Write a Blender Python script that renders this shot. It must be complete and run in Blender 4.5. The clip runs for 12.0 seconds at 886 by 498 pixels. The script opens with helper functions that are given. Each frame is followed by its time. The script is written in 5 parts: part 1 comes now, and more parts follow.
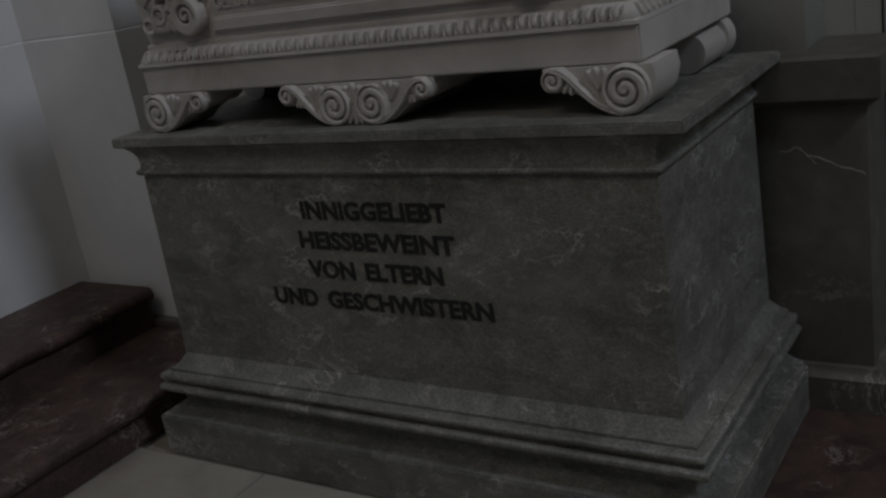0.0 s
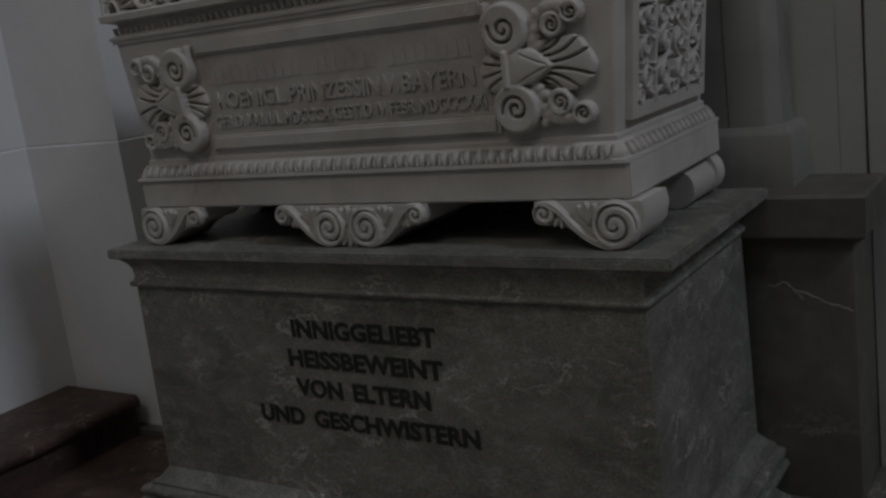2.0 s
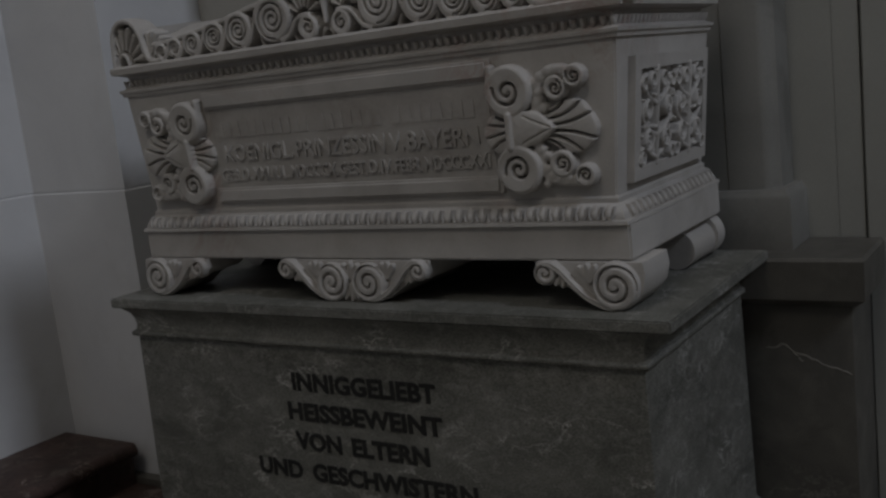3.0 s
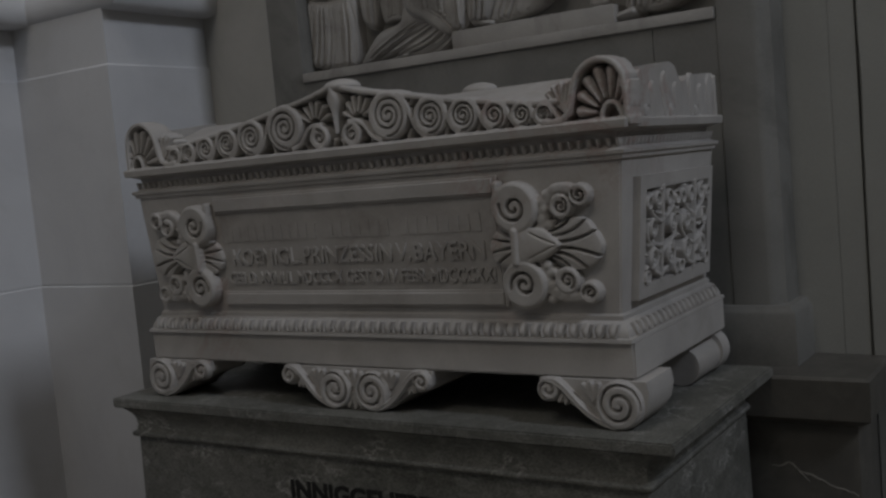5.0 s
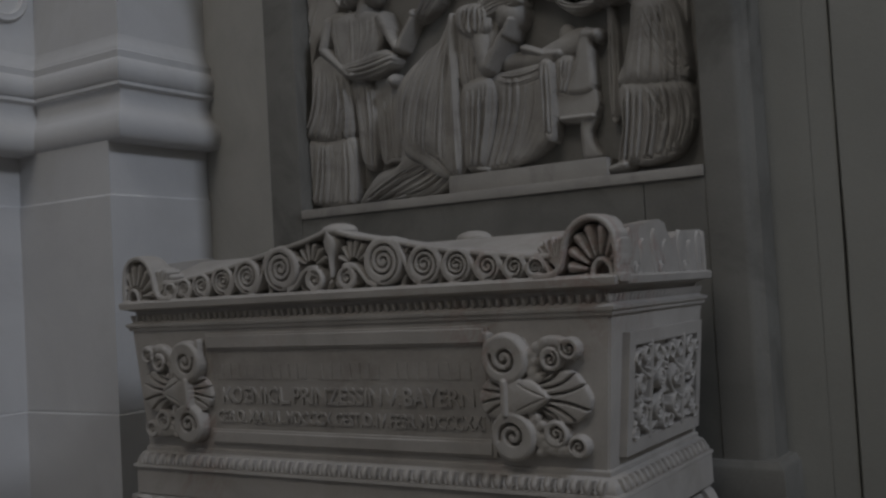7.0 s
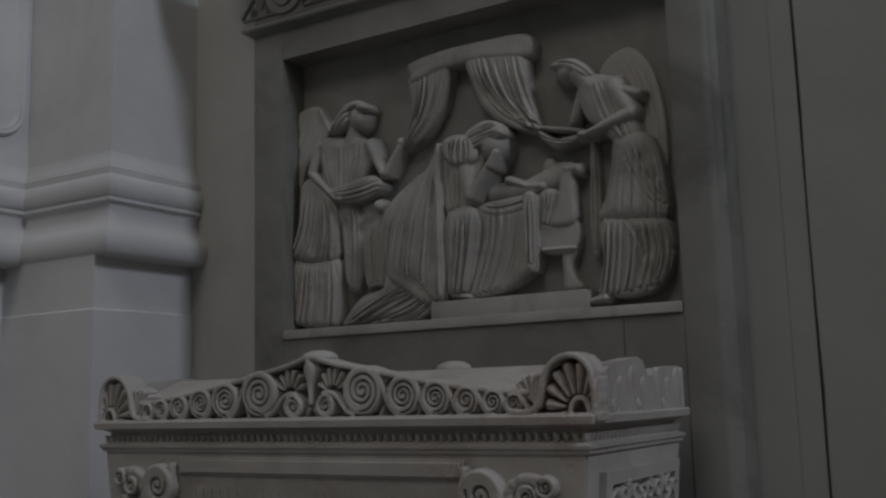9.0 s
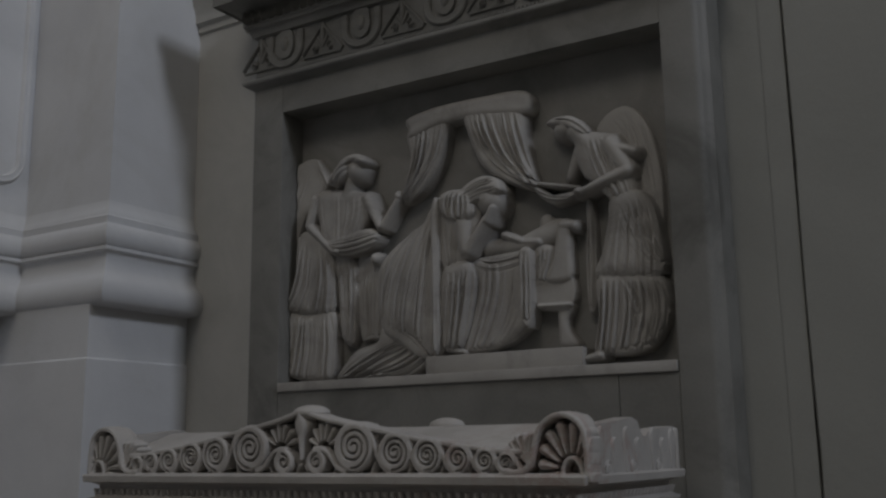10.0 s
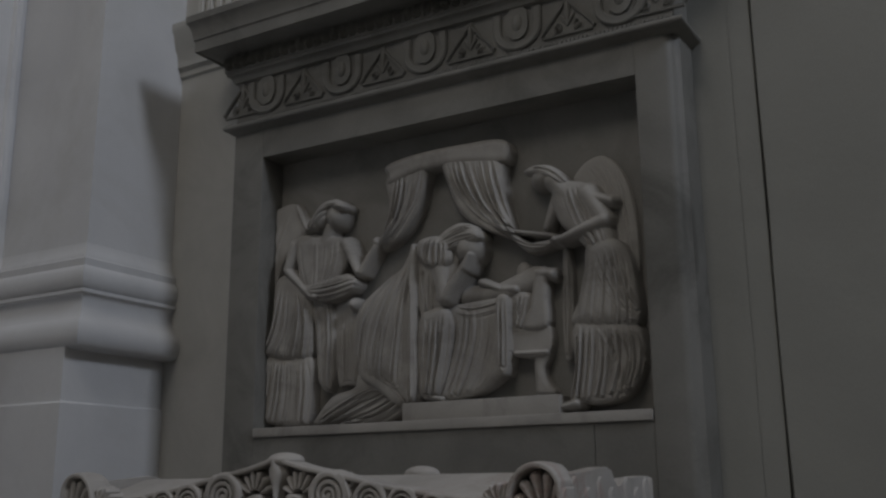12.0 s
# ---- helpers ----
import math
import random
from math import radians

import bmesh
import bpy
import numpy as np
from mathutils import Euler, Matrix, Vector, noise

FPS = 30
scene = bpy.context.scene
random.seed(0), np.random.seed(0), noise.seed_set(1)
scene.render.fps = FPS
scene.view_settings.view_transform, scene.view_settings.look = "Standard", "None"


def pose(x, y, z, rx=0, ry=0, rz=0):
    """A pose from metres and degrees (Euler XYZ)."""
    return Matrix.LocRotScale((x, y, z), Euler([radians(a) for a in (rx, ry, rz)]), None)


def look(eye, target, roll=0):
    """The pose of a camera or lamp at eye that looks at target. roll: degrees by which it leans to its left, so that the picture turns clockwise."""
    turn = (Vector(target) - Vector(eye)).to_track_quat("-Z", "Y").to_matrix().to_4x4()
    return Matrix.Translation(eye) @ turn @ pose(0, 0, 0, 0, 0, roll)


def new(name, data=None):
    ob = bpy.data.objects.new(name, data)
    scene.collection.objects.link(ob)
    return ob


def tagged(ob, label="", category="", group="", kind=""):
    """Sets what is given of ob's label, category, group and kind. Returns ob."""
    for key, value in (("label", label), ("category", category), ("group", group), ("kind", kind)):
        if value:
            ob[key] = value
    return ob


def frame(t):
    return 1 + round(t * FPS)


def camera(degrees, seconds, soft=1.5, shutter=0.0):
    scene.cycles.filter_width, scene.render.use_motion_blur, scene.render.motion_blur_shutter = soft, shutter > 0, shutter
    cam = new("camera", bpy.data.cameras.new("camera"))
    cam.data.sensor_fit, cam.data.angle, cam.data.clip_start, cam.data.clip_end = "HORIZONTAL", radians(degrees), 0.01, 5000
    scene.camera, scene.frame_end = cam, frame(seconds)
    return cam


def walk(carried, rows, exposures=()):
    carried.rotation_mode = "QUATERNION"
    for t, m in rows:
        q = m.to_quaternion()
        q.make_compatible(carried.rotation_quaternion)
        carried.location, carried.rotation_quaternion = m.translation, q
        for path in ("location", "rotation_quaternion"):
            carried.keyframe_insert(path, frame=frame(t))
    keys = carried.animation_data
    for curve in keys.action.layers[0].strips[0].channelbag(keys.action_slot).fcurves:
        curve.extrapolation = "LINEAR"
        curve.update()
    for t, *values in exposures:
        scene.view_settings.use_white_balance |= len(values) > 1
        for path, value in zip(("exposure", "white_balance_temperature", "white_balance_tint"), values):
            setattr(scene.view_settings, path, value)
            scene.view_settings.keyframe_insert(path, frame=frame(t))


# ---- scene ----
cam = camera(47.7, 12.0, soft=2.5)
PATH = [
    (0, (1.548, -1.935, 1.448), (0.45, -0.382, 0.827), -9.7),
    (0.5, (1.556, -1.933, 1.465), (0.461, -0.359, 0.896), -9.3),
    (1, (1.561, -1.933, 1.478), (0.469, -0.337, 0.965), -8.6),
    (1.5, (1.562, -1.927, 1.49), (0.47, -0.32, 1.017), -8.6),
    (2, (1.563, -1.928, 1.503), (0.471, -0.309, 1.075), -7.5),
    (2.5, (1.568, -1.937, 1.514), (0.474, -0.308, 1.13), -7.0),
    (3, (1.572, -1.941, 1.528), (0.477, -0.301, 1.193), -6.4),
    (5, (1.582, -1.937, 1.59), (0.478, -0.278, 1.424), -5.1),
    (5.5, (1.585, -1.944, 1.607), (0.481, -0.279, 1.511), -4.7),
    (6, (1.589, -1.952, 1.622), (0.49, -0.282, 1.592), -4.5),
    (6.5, (1.597, -1.948, 1.633), (0.5, -0.276, 1.657), -4.3),
    (7, (1.602, -1.952, 1.649), (0.52, -0.272, 1.725), -3.2),
    (9, (1.625, -1.969, 1.699), (0.587, -0.285, 1.991), -1.6),
    (9.5, (1.629, -1.965, 1.706), (0.597, -0.287, 2.049), -1.2),
    (10, (1.636, -1.961, 1.714), (0.608, -0.29, 2.104), -0.8),
    (10.5, (1.639, -1.965, 1.714), (0.622, -0.295, 2.135), -0.2),
    (11, (1.645, -1.965, 1.721), (0.643, -0.292, 2.164), 0.5),
    (11.5, (1.651, -1.966, 1.724), (0.659, -0.292, 2.186), -0.1),
    (12, (1.653, -1.97, 1.726), (0.668, -0.294, 2.197), -0.5),
]
walk(cam, [(t, look(e, g, r)) for t, e, g, r in PATH], [(0.0, -2.2), (12.0, -2.2)])

# ---------------------------------------------------------------- light
world = bpy.data.worlds.new("world")
scene.world = world
world.use_nodes = True
wnt = world.node_tree
sky = wnt.nodes.new("ShaderNodeTexSky")
sky.sky_type = "NISHITA"
sky.sun_disc = False
sky.sun_elevation = radians(38)
sky.sun_rotation = radians(100)
wnt.links.new(sky.outputs["Color"], wnt.nodes["Background"].inputs["Color"])
wnt.nodes["Background"].inputs["Strength"].default_value = 0.1


def window_light(name, eye, target, w, h, power, colour):
    data = bpy.data.lights.new(name, "AREA")
    data.shape, data.size, data.size_y = "RECTANGLE", w, h
    data.energy, data.color = power, colour
    ob = new(name, data)
    ob.matrix_world = look(eye, target)
    return ob


# daylight in the high side window, and added fill from an unseen opening behind
window_light("side_window_light", (8.35, -1.45, 8.6), (-1.3, 0.5, 2.0), 1.5, 1.9, 1060, (0.80, 0.865, 1.0))
window_light("nave_fill_light", (0.9, -6.1, 9.5), (0.0, 0.6, 1.6), 3.2, 2.8, 500, (1.0, 0.945, 0.88))

# ---------------------------------------------------------------- materials


def mat(name, c1, c2, rough=0.6, scale=6.0, vein=None, vein_scale=3.0, vein_width=0.04, vein_mask=0.5,
        stain=None, stain_scale=2.0, stain_amount=0.5, bump=0.15, bump_scale=60.0, stretch=(1, 1, 1), spec=0.4, grain=0.06, twist=1.4):
    m = bpy.data.materials.new(name)
    m.use_nodes = True
    nt = m.node_tree
    n, l = nt.nodes, nt.links
    b = n["Principled BSDF"]
    b.inputs["Roughness"].default_value = rough
    b.inputs["Specular IOR Level"].default_value = spec
    geo = n.new("ShaderNodeNewGeometry")
    mapping = n.new("ShaderNodeMapping")
    mapping.inputs["Scale"].default_value = stretch
    l.new(geo.outputs["Position"], mapping.inputs["Vector"])
    vec = mapping.outputs["Vector"]

    def noise_node(s, detail=6.0, dist=0.0, r=0.55):
        t = n.new("ShaderNodeTexNoise")
        t.inputs["Scale"].default_value = s
        t.inputs["Detail"].default_value = detail
        t.inputs["Distortion"].default_value = dist
        t.inputs["Roughness"].default_value = r
        l.new(vec, t.inputs["Vector"])
        return t

    def ramp(src, p0, p1):
        r = n.new("ShaderNodeMapRange")
        r.inputs["From Min"].default_value = p0
        r.inputs["From Max"].default_value = p1
        l.new(src, r.inputs["Value"])
        return r.outputs["Result"]

    def mix(fac, a, bcol, blend="MIX"):
        x = n.new("ShaderNodeMix")
        x.data_type = "RGBA"
        x.blend_type = blend
        if isinstance(fac, float):
            x.inputs["Factor"].default_value = fac
        else:
            l.new(fac, x.inputs["Factor"])
        for sock, v in ((x.inputs[6], a), (x.inputs[7], bcol)):
            if isinstance(v, tuple):
                sock.default_value = (*v, 1)
            else:
                l.new(v, sock)
        return x.outputs[2]

    def times(a, k):
        x = n.new("ShaderNodeMath")
        x.operation = "MULTIPLY"
        l.new(a, x.inputs[0])
        if isinstance(k, float):
            x.inputs[1].default_value = k
        else:
            l.new(k, x.inputs[1])
        return x.outputs[0]

    base = mix(ramp(noise_node(scale, 8.0, 0.6).outputs["Fac"], 0.32, 0.68), c1, c2)
    if vein:
        v = noise_node(vein_scale, 9.0, twist, 0.68)
        d = n.new("ShaderNodeMath")
        d.operation = "SUBTRACT"
        l.new(v.outputs["Fac"], d.inputs[0])
        d.inputs[1].default_value = 0.5
        a = n.new("ShaderNodeMath")
        a.operation = "ABSOLUTE"
        l.new(d.outputs[0], a.inputs[0])
        line = ramp(a.outputs[0], vein_width, 0.0)
        where = ramp(noise_node(vein_scale * 0.7, 3.0).outputs["Fac"], vein_mask, vein_mask + 0.14)
        base = mix(times(line, where), base, vein)
    if stain:
        s = ramp(noise_node(stain_scale, 9.0, 0.8, 0.65).outputs["Fac"], 0.5, 0.72)
        base = mix(times(s, stain_amount), base, stain)
    fine = ramp(noise_node(160.0, 3.0).outputs["Fac"], 0.3, 0.7)
    base = mix(grain, base, fine, "SOFT_LIGHT") if grain else base
    l.new(base, b.inputs["Base Color"])
    rr = n.new("ShaderNodeMapRange")
    rr.inputs["To Min"].default_value = max(0.05, rough - 0.12)
    rr.inputs["To Max"].default_value = min(1.0, rough + 0.14)
    l.new(noise_node(scale * 2.3, 5.0).outputs["Fac"], rr.inputs["Value"])
    l.new(rr.outputs["Result"], b.inputs["Roughness"])
    if bump:
        bp = n.new("ShaderNodeBump")
        bp.inputs["Strength"].default_value = bump
        bp.inputs["Distance"].default_value = 0.004
        l.new(noise_node(bump_scale, 8.0, 0.2, 0.6).outputs["Fac"], bp.inputs["Height"])
        l.new(bp.outputs["Normal"], b.inputs["Normal"])
    return m


M_MARBLE = mat("white_marble", (0.40, 0.378, 0.355), (0.50, 0.475, 0.445), 0.55, 5.0, (0.38, 0.305, 0.275), 2.2, 0.03, 0.52,
               (0.27, 0.24, 0.20), 3.0, 0.45, 0.16, 90.0)
M_FIELD = mat("carved_ground_marble", (0.36, 0.338, 0.315), (0.45, 0.427, 0.40), 0.7, 7.0, None, stain=(0.22, 0.19, 0.16), stain_scale=6.0, stain_amount=0.5, bump=0.3, bump_scale=120.0)
M_RELIEF = mat("relief_marble", (0.31, 0.295, 0.275), (0.42, 0.40, 0.37), 0.55, 3.5, None, stain=(0.17, 0.16, 0.145), stain_scale=4.0, stain_amount=0.75, bump=0.2, bump_scale=110.0)
# darker than the relief stone: dirt, plus recess shade put into the colour
M_GROUND = mat("dirty_shaded_ground_marble", (0.195, 0.188, 0.172), (0.27, 0.26, 0.24), 0.6, 5.0, None, stain=(0.15, 0.145, 0.13), stain_scale=3.0, stain_amount=0.8, bump=0.15)
M_FRAME = mat("grey_marble", (0.172, 0.168, 0.154), (0.232, 0.226, 0.207), 0.55, 3.0, None, stain=(0.095, 0.093, 0.082), stain_scale=2.6, stain_amount=0.85, bump=0.2)
M_PLINTH = mat("grey_green_veined_marble", (0.100, 0.100, 0.087), (0.190, 0.187, 0.166), 0.5, 5.0, (0.42, 0.41, 0.38), 8.0, 0.024, 0.51,
               (0.25, 0.245, 0.225), 18.0, 0.8, 0.22, 60.0, (1, 1, 1.7), spec=0.35, grain=0.45, twist=0.5)
M_DADO = mat("dark_veined_marble", (0.075, 0.071, 0.063), (0.115, 0.108, 0.094), 0.42, 6.0, (0.42, 0.40, 0.35), 1.5, 0.008, 0.50,
             (0.16, 0.15, 0.13), 8.0, 0.5, 0.15, 50.0)
M_RED = mat("red_marble", (0.052, 0.034, 0.029), (0.088, 0.055, 0.046), 0.55, 12.0, (0.26, 0.22, 0.19), 12.0, 0.035, 0.52,
            (0.035, 0.025, 0.022), 6.0, 0.8, 0.5, 45.0, grain=0.4, twist=0.6)
M_PLASTER = mat("white_plaster", (0.61, 0.61, 0.618), (0.69, 0.69, 0.695), 0.8, 2.2, None, stain=(0.55, 0.545, 0.53), stain_scale=1.7, stain_amount=0.7, bump=0.22, bump_scale=35.0, grain=0.04)
M_WALL = mat("grey_limewash", (0.285, 0.284, 0.262), (0.335, 0.333, 0.306), 0.85, 1.2, None, stain=(0.26, 0.258, 0.235), stain_scale=1.4, stain_amount=0.5, bump=0.25, bump_scale=28.0, grain=0.04)
# M_WALL's limewash made lighter: the strip's brighter light is put into the colour
M_STRIP = mat("brightened_limewash", (0.45, 0.445, 0.42), (0.52, 0.51, 0.48), 0.85, 1.4, None, stain=(0.36, 0.355, 0.33), stain_scale=1.8, stain_amount=0.5, bump=0.25, bump_scale=28.0, grain=0.04)
# for the unseen walls and ceiling, kept dark to cut bounced light
M_NAVE = mat("dark_nave_plaster", (0.26, 0.255, 0.24), (0.34, 0.335, 0.315), 0.85, 1.5, None, stain=(0.2, 0.195, 0.18), stain_scale=1.2, bump=0.2, bump_scale=20.0)
M_FLOOR = mat("cream_floor_stone", (0.27, 0.25, 0.215), (0.33, 0.305, 0.26), 0.5, 4.0, None, stain=(0.20, 0.18, 0.155), stain_scale=5.0, stain_amount=0.5, bump=0.15)
M_INK = mat("black_letter_paint", (0.012, 0.012, 0.011), (0.022, 0.021, 0.019), 0.7, 20.0, None, bump=0.1)
M_VEIN = mat("pale_calcite_vein", (0.20, 0.19, 0.17), (0.30, 0.285, 0.26), 0.5, 30.0, None, bump=0.0)
M_JOINT = mat("dark_joint", (0.09, 0.087, 0.08), (0.13, 0.125, 0.115), 0.9, 12.0, None, bump=0.2)

# ---------------------------------------------------------------- builders


def finish(me, smooth=40.0):
    me.polygons.foreach_set("use_smooth", [True] * len(me.polygons))
    me.set_sharp_from_angle(angle=radians(smooth))


def mesh_of(name, bm, material, smooth=40.0):
    bmesh.ops.recalc_face_normals(bm, faces=bm.faces)
    me = bpy.data.meshes.new(name)
    bm.to_mesh(me)
    bm.free()
    me.materials.append(material)
    finish(me, smooth)
    return me


def part(name, bm, material, parent=None, label="", smooth=40.0):
    ob = new(name, mesh_of(name, bm, material, smooth))
    ob.parent = parent
    return tagged(ob, label)


def piece(name, me, parent, m):
    ob = new(name, me)
    ob.parent = parent
    ob.matrix_basis = m
    return ob


def thing(name, label, category, kind="", group=""):
    return tagged(new(name), label, category, group, kind)


def box(bm, x0, x1, y0, y1, z0, z1, bevel=0.0, seg=2):
    vs = [bm.verts.new((x, y, z)) for x in (x0, x1) for y in (y0, y1) for z in (z0, z1)]
    fs = [bm.faces.new([vs[i] for i in q]) for q in ((0, 1, 3, 2), (4, 6, 7, 5), (0, 4, 5, 1), (2, 3, 7, 6), (0, 2, 6, 4), (1, 5, 7, 3))]
    if bevel:
        edges = {e for f in fs for e in f.edges}
        bmesh.ops.bevel(bm, geom=list(edges), offset=bevel, segments=seg, affect="EDGES", profile=0.6)
    return bm


def boxed(*a, **k):
    return box(bmesh.new(), *a, **k)


def sweep(bm, path, profile, closed=False, caps=False, lean=None):
    """Sweeps a profile of (outward, height) along a plan path; outward is to the right of travel."""
    n = len(path)
    rings = []
    for i, (px, py) in enumerate(path):
        dirs = []
        for a, b in ((i - 1, i), (i, i + 1)):
            if closed or (a >= 0 and b < n):
                ax, ay = path[a % n]
                bx, by = path[b % n]
                d = math.hypot(bx - ax, by - ay)
                dirs.append(((by - ay) / d, -(bx - ax) / d))
        if len(dirs) == 1:
            dirs *= 2
        (ux, uy), (vx, vy) = dirs
        k = 1 + ux * vx + uy * vy
        mx, my = (ux + vx) / k, (uy + vy) / k
        rings.append([bm.verts.new((px + mx * o, py + my * o, z)) for o, z in profile])
    for i in range(n if closed else n - 1):
        a, b = rings[i], rings[(i + 1) % n]
        for j in range(len(profile) - 1):
            bm.faces.new((a[j], b[j], b[j + 1], a[j + 1]))
    if caps and closed:
        bm.faces.new([r[0] for r in rings])
        bm.faces.new([r[-1] for r in rings])
    if caps and not closed:
        bm.faces.new(rings[0])
        bm.faces.new(rings[-1])
    return bm


def arc(o, z, r, a0, a1, n=6, squash=1.0):
    return [(o + r * squash * math.cos(radians(a0 + (a1 - a0) * i / n)), z + r * math.sin(radians(a0 + (a1 - a0) * i / n))) for i in range(n + 1)]


def rect(x, y0, y1):
    return [(-x, y0), (x, y0), (x, y1), (-x, y1)]


# planes on which the carving lies: (across, up, out) to a place
def plane_front(y):
    return lambda u, v, h: Vector((u, y - h, v))


def plane_lean(y0, z0, y1, z1):
    return lambda u, v, h: Vector((u, y0 + (y1 - y0) * (v - z0) / (z1 - z0) - h, v))


def plane_side(x0, z0, x1, z1, sign=1):
    return lambda u, v, h: Vector((sign * (x0 + (x1 - x0) * (v - z0) / (z1 - z0) + h), u, v))


def ribbon(bm, pts, width, height, place, taper=None, base=-0.004):
    """A rounded raised band along a flat curve."""
    rows = []
    n = len(pts)
    for i, (u, v) in enumerate(pts):
        a, b = pts[max(0, i - 1)], pts[min(n - 1, i + 1)]
        d = math.hypot(b[0] - a[0], b[1] - a[1]) or 1e-9
        nu, nv = -(b[1] - a[1]) / d, (b[0] - a[0]) / d
        k = taper(i / (n - 1)) if taper else 1.0
        w, h = width * k / 2, height * (0.4 + 0.6 * k)
        rows.append([bm.verts.new(place(u + nu * w * c, v + nv * w * c, q)) for c, q in
                     ((-1, base), (-0.96, h * 0.55), (-0.6, h * 0.95), (0, h * 0.80), (0.6, h * 0.95), (0.96, h * 0.55), (1, base))])
    for a, b in zip(rows, rows[1:]):
        for j in range(6):
            bm.faces.new((a[j], b[j], b[j + 1], a[j + 1]))
    bm.faces.new(rows[0])
    bm.faces.new(rows[-1])


def spiral(cu, cv, r, turns, start, way=1, r0=0.12, per=22):
    n = max(10, int(turns * per))
    out = []
    for i in range(n + 1):
        s = i / n
        q = r * (1 - (1 - r0) * s ** 0.85)
        a = radians(start) + way * turns * 2 * math.pi * s
        out.append((cu + q * math.cos(a), cv + q * math.sin(a)))
    return out


def bezier(p0, p1, p2, p3, n=12):
    return [tuple((1 - t) ** 3 * a + 3 * (1 - t) ** 2 * t * b + 3 * (1 - t) * t * t * c + t ** 3 * d for a, b, c, d in zip(p0, p1, p2, p3))
            for t in (i / n for i in range(n + 1))]


def volute(bm, cu, cv, r, place, start=0.0, way=1, turns=2.2, height=0.012, band=0.3, disc=True):
    """A scroll with a raised spiral band on a shallow disc."""
    pts = spiral(cu, cv, r * (1 - band / 2), turns, start, way)
    ribbon(bm, pts, r * band, height, place, lambda s: 1.0 - 0.45 * s)
    if disc:
        mid = bm.verts.new(place(cu, cv, height * 0.55))
        rings = []
        for q, h in ((0.14, 0.5), (0.3, 0.12), (0.93, 0.10), (0.99, -0.3)):
            rings.append([bm.verts.new(place(cu + r * q * math.cos(a), cv + r * q * math.sin(a), height * h)) for a in (2 * math.pi * k / 20 for k in range(20))])
        for k in range(20):
            bm.faces.new((mid, rings[0][k], rings[0][(k + 1) % 20]))
            for a, b in zip(rings, rings[1:]):
                bm.faces.new((a[k], b[k], b[(k + 1) % 20], a[(k + 1) % 20]))


def petal(bm, cu, cv, angle, r0, r1, width, place, height=0.012, dish=0.0):
    """A long domed leaf that widens to a round tip."""
    ca, sa = math.cos(radians(angle)), math.sin(radians(angle))
    rows = []
    for i in range(9):
        s = i / 8
        w = width * (0.30 + 0.70 * s ** 0.8) * math.sqrt(max(0.0, 1 - max(0.0, (s - 0.72) / 0.28) ** 2)) / 2 + 0.0002
        q = r0 + (r1 - r0) * s
        row = []
        for c in (-1, -0.8, -0.4, 0, 0.4, 0.8, 1):
            h = height * (0.35 + 0.65 * math.sqrt(s + 0.02)) * (math.sqrt(1.0001 - c * c) * (1 - dish) + dish * abs(c) * (abs(c) < 0.95)) if abs(c) < 1 else -0.004
            row.append(bm.verts.new(place(cu + ca * q - sa * w * c, cv + sa * q + ca * w * c, h)))
        rows.append(row)
    for a, b in zip(rows, rows[1:]):
        for j in range(6):
            bm.faces.new((a[j], b[j], b[j + 1], a[j + 1]))


def plate(bm, outline, place, height, base=-0.01):
    """A flat raised piece with the given outline."""
    top = [bm.verts.new(place(u, v, height)) for u, v in outline]
    low = [bm.verts.new(place(u, v, base)) for u, v in outline]
    bm.faces.new(top)
    bm.faces.new(low)
    n = len(outline)
    for i in range(n):
        bm.faces.new((low[i], low[(i + 1) % n], top[(i + 1) % n], top[i]))


def text_line(name, words, size, depth, width, bold, material, parent, space, m, label=""):
    """A line of writing, one mesh a word, spread to a given width."""
    made = [text_mesh(name, w, size, depth, None, bold) for w in words.split()]
    spans = [(min(v.co.x for v in me.vertices), max(v.co.x for v in me.vertices)) for me in made]
    gap = size * space
    k = width / (sum(b - a for a, b in spans) + gap * (len(made) - 1))
    x = -width / 2
    for me, (a, b) in zip(made, spans):
        me.materials.append(material)
        tagged(piece(name, me, parent, m @ Matrix.Translation((x - a * k, 0, 0)) @ Matrix.Diagonal((k, 1, 1, 1))), label)
        x += (b - a + gap) * k


def text_mesh(name, words, size, depth, width=None, bold=0.0):
    """Upright letters from the built-in font, centred, facing -y."""
    cu = bpy.data.curves.new(name, "FONT")
    cu.body, cu.size, cu.align_x, cu.align_y = words, size, "CENTER", "BOTTOM_BASELINE"
    cu.extrude, cu.offset, cu.resolution_u = depth, bold, 3
    ob = bpy.data.objects.new(name, cu)
    scene.collection.objects.link(ob)
    bpy.context.view_layer.update()
    me = bpy.data.meshes.new_from_object(ob.evaluated_get(bpy.context.evaluated_depsgraph_get()))
    bpy.data.objects.remove(ob)
    bpy.data.curves.remove(cu)
    if width:
        xs = [v.co.x for v in me.vertices]
        k, mid = width / (max(xs) - min(xs)), (max(xs) + min(xs)) / 2
        for v in me.vertices:
            v.co.x = (v.co.x - mid) * k
    me.transform(Matrix.Rotation(radians(90), 4, "X"))
    return me


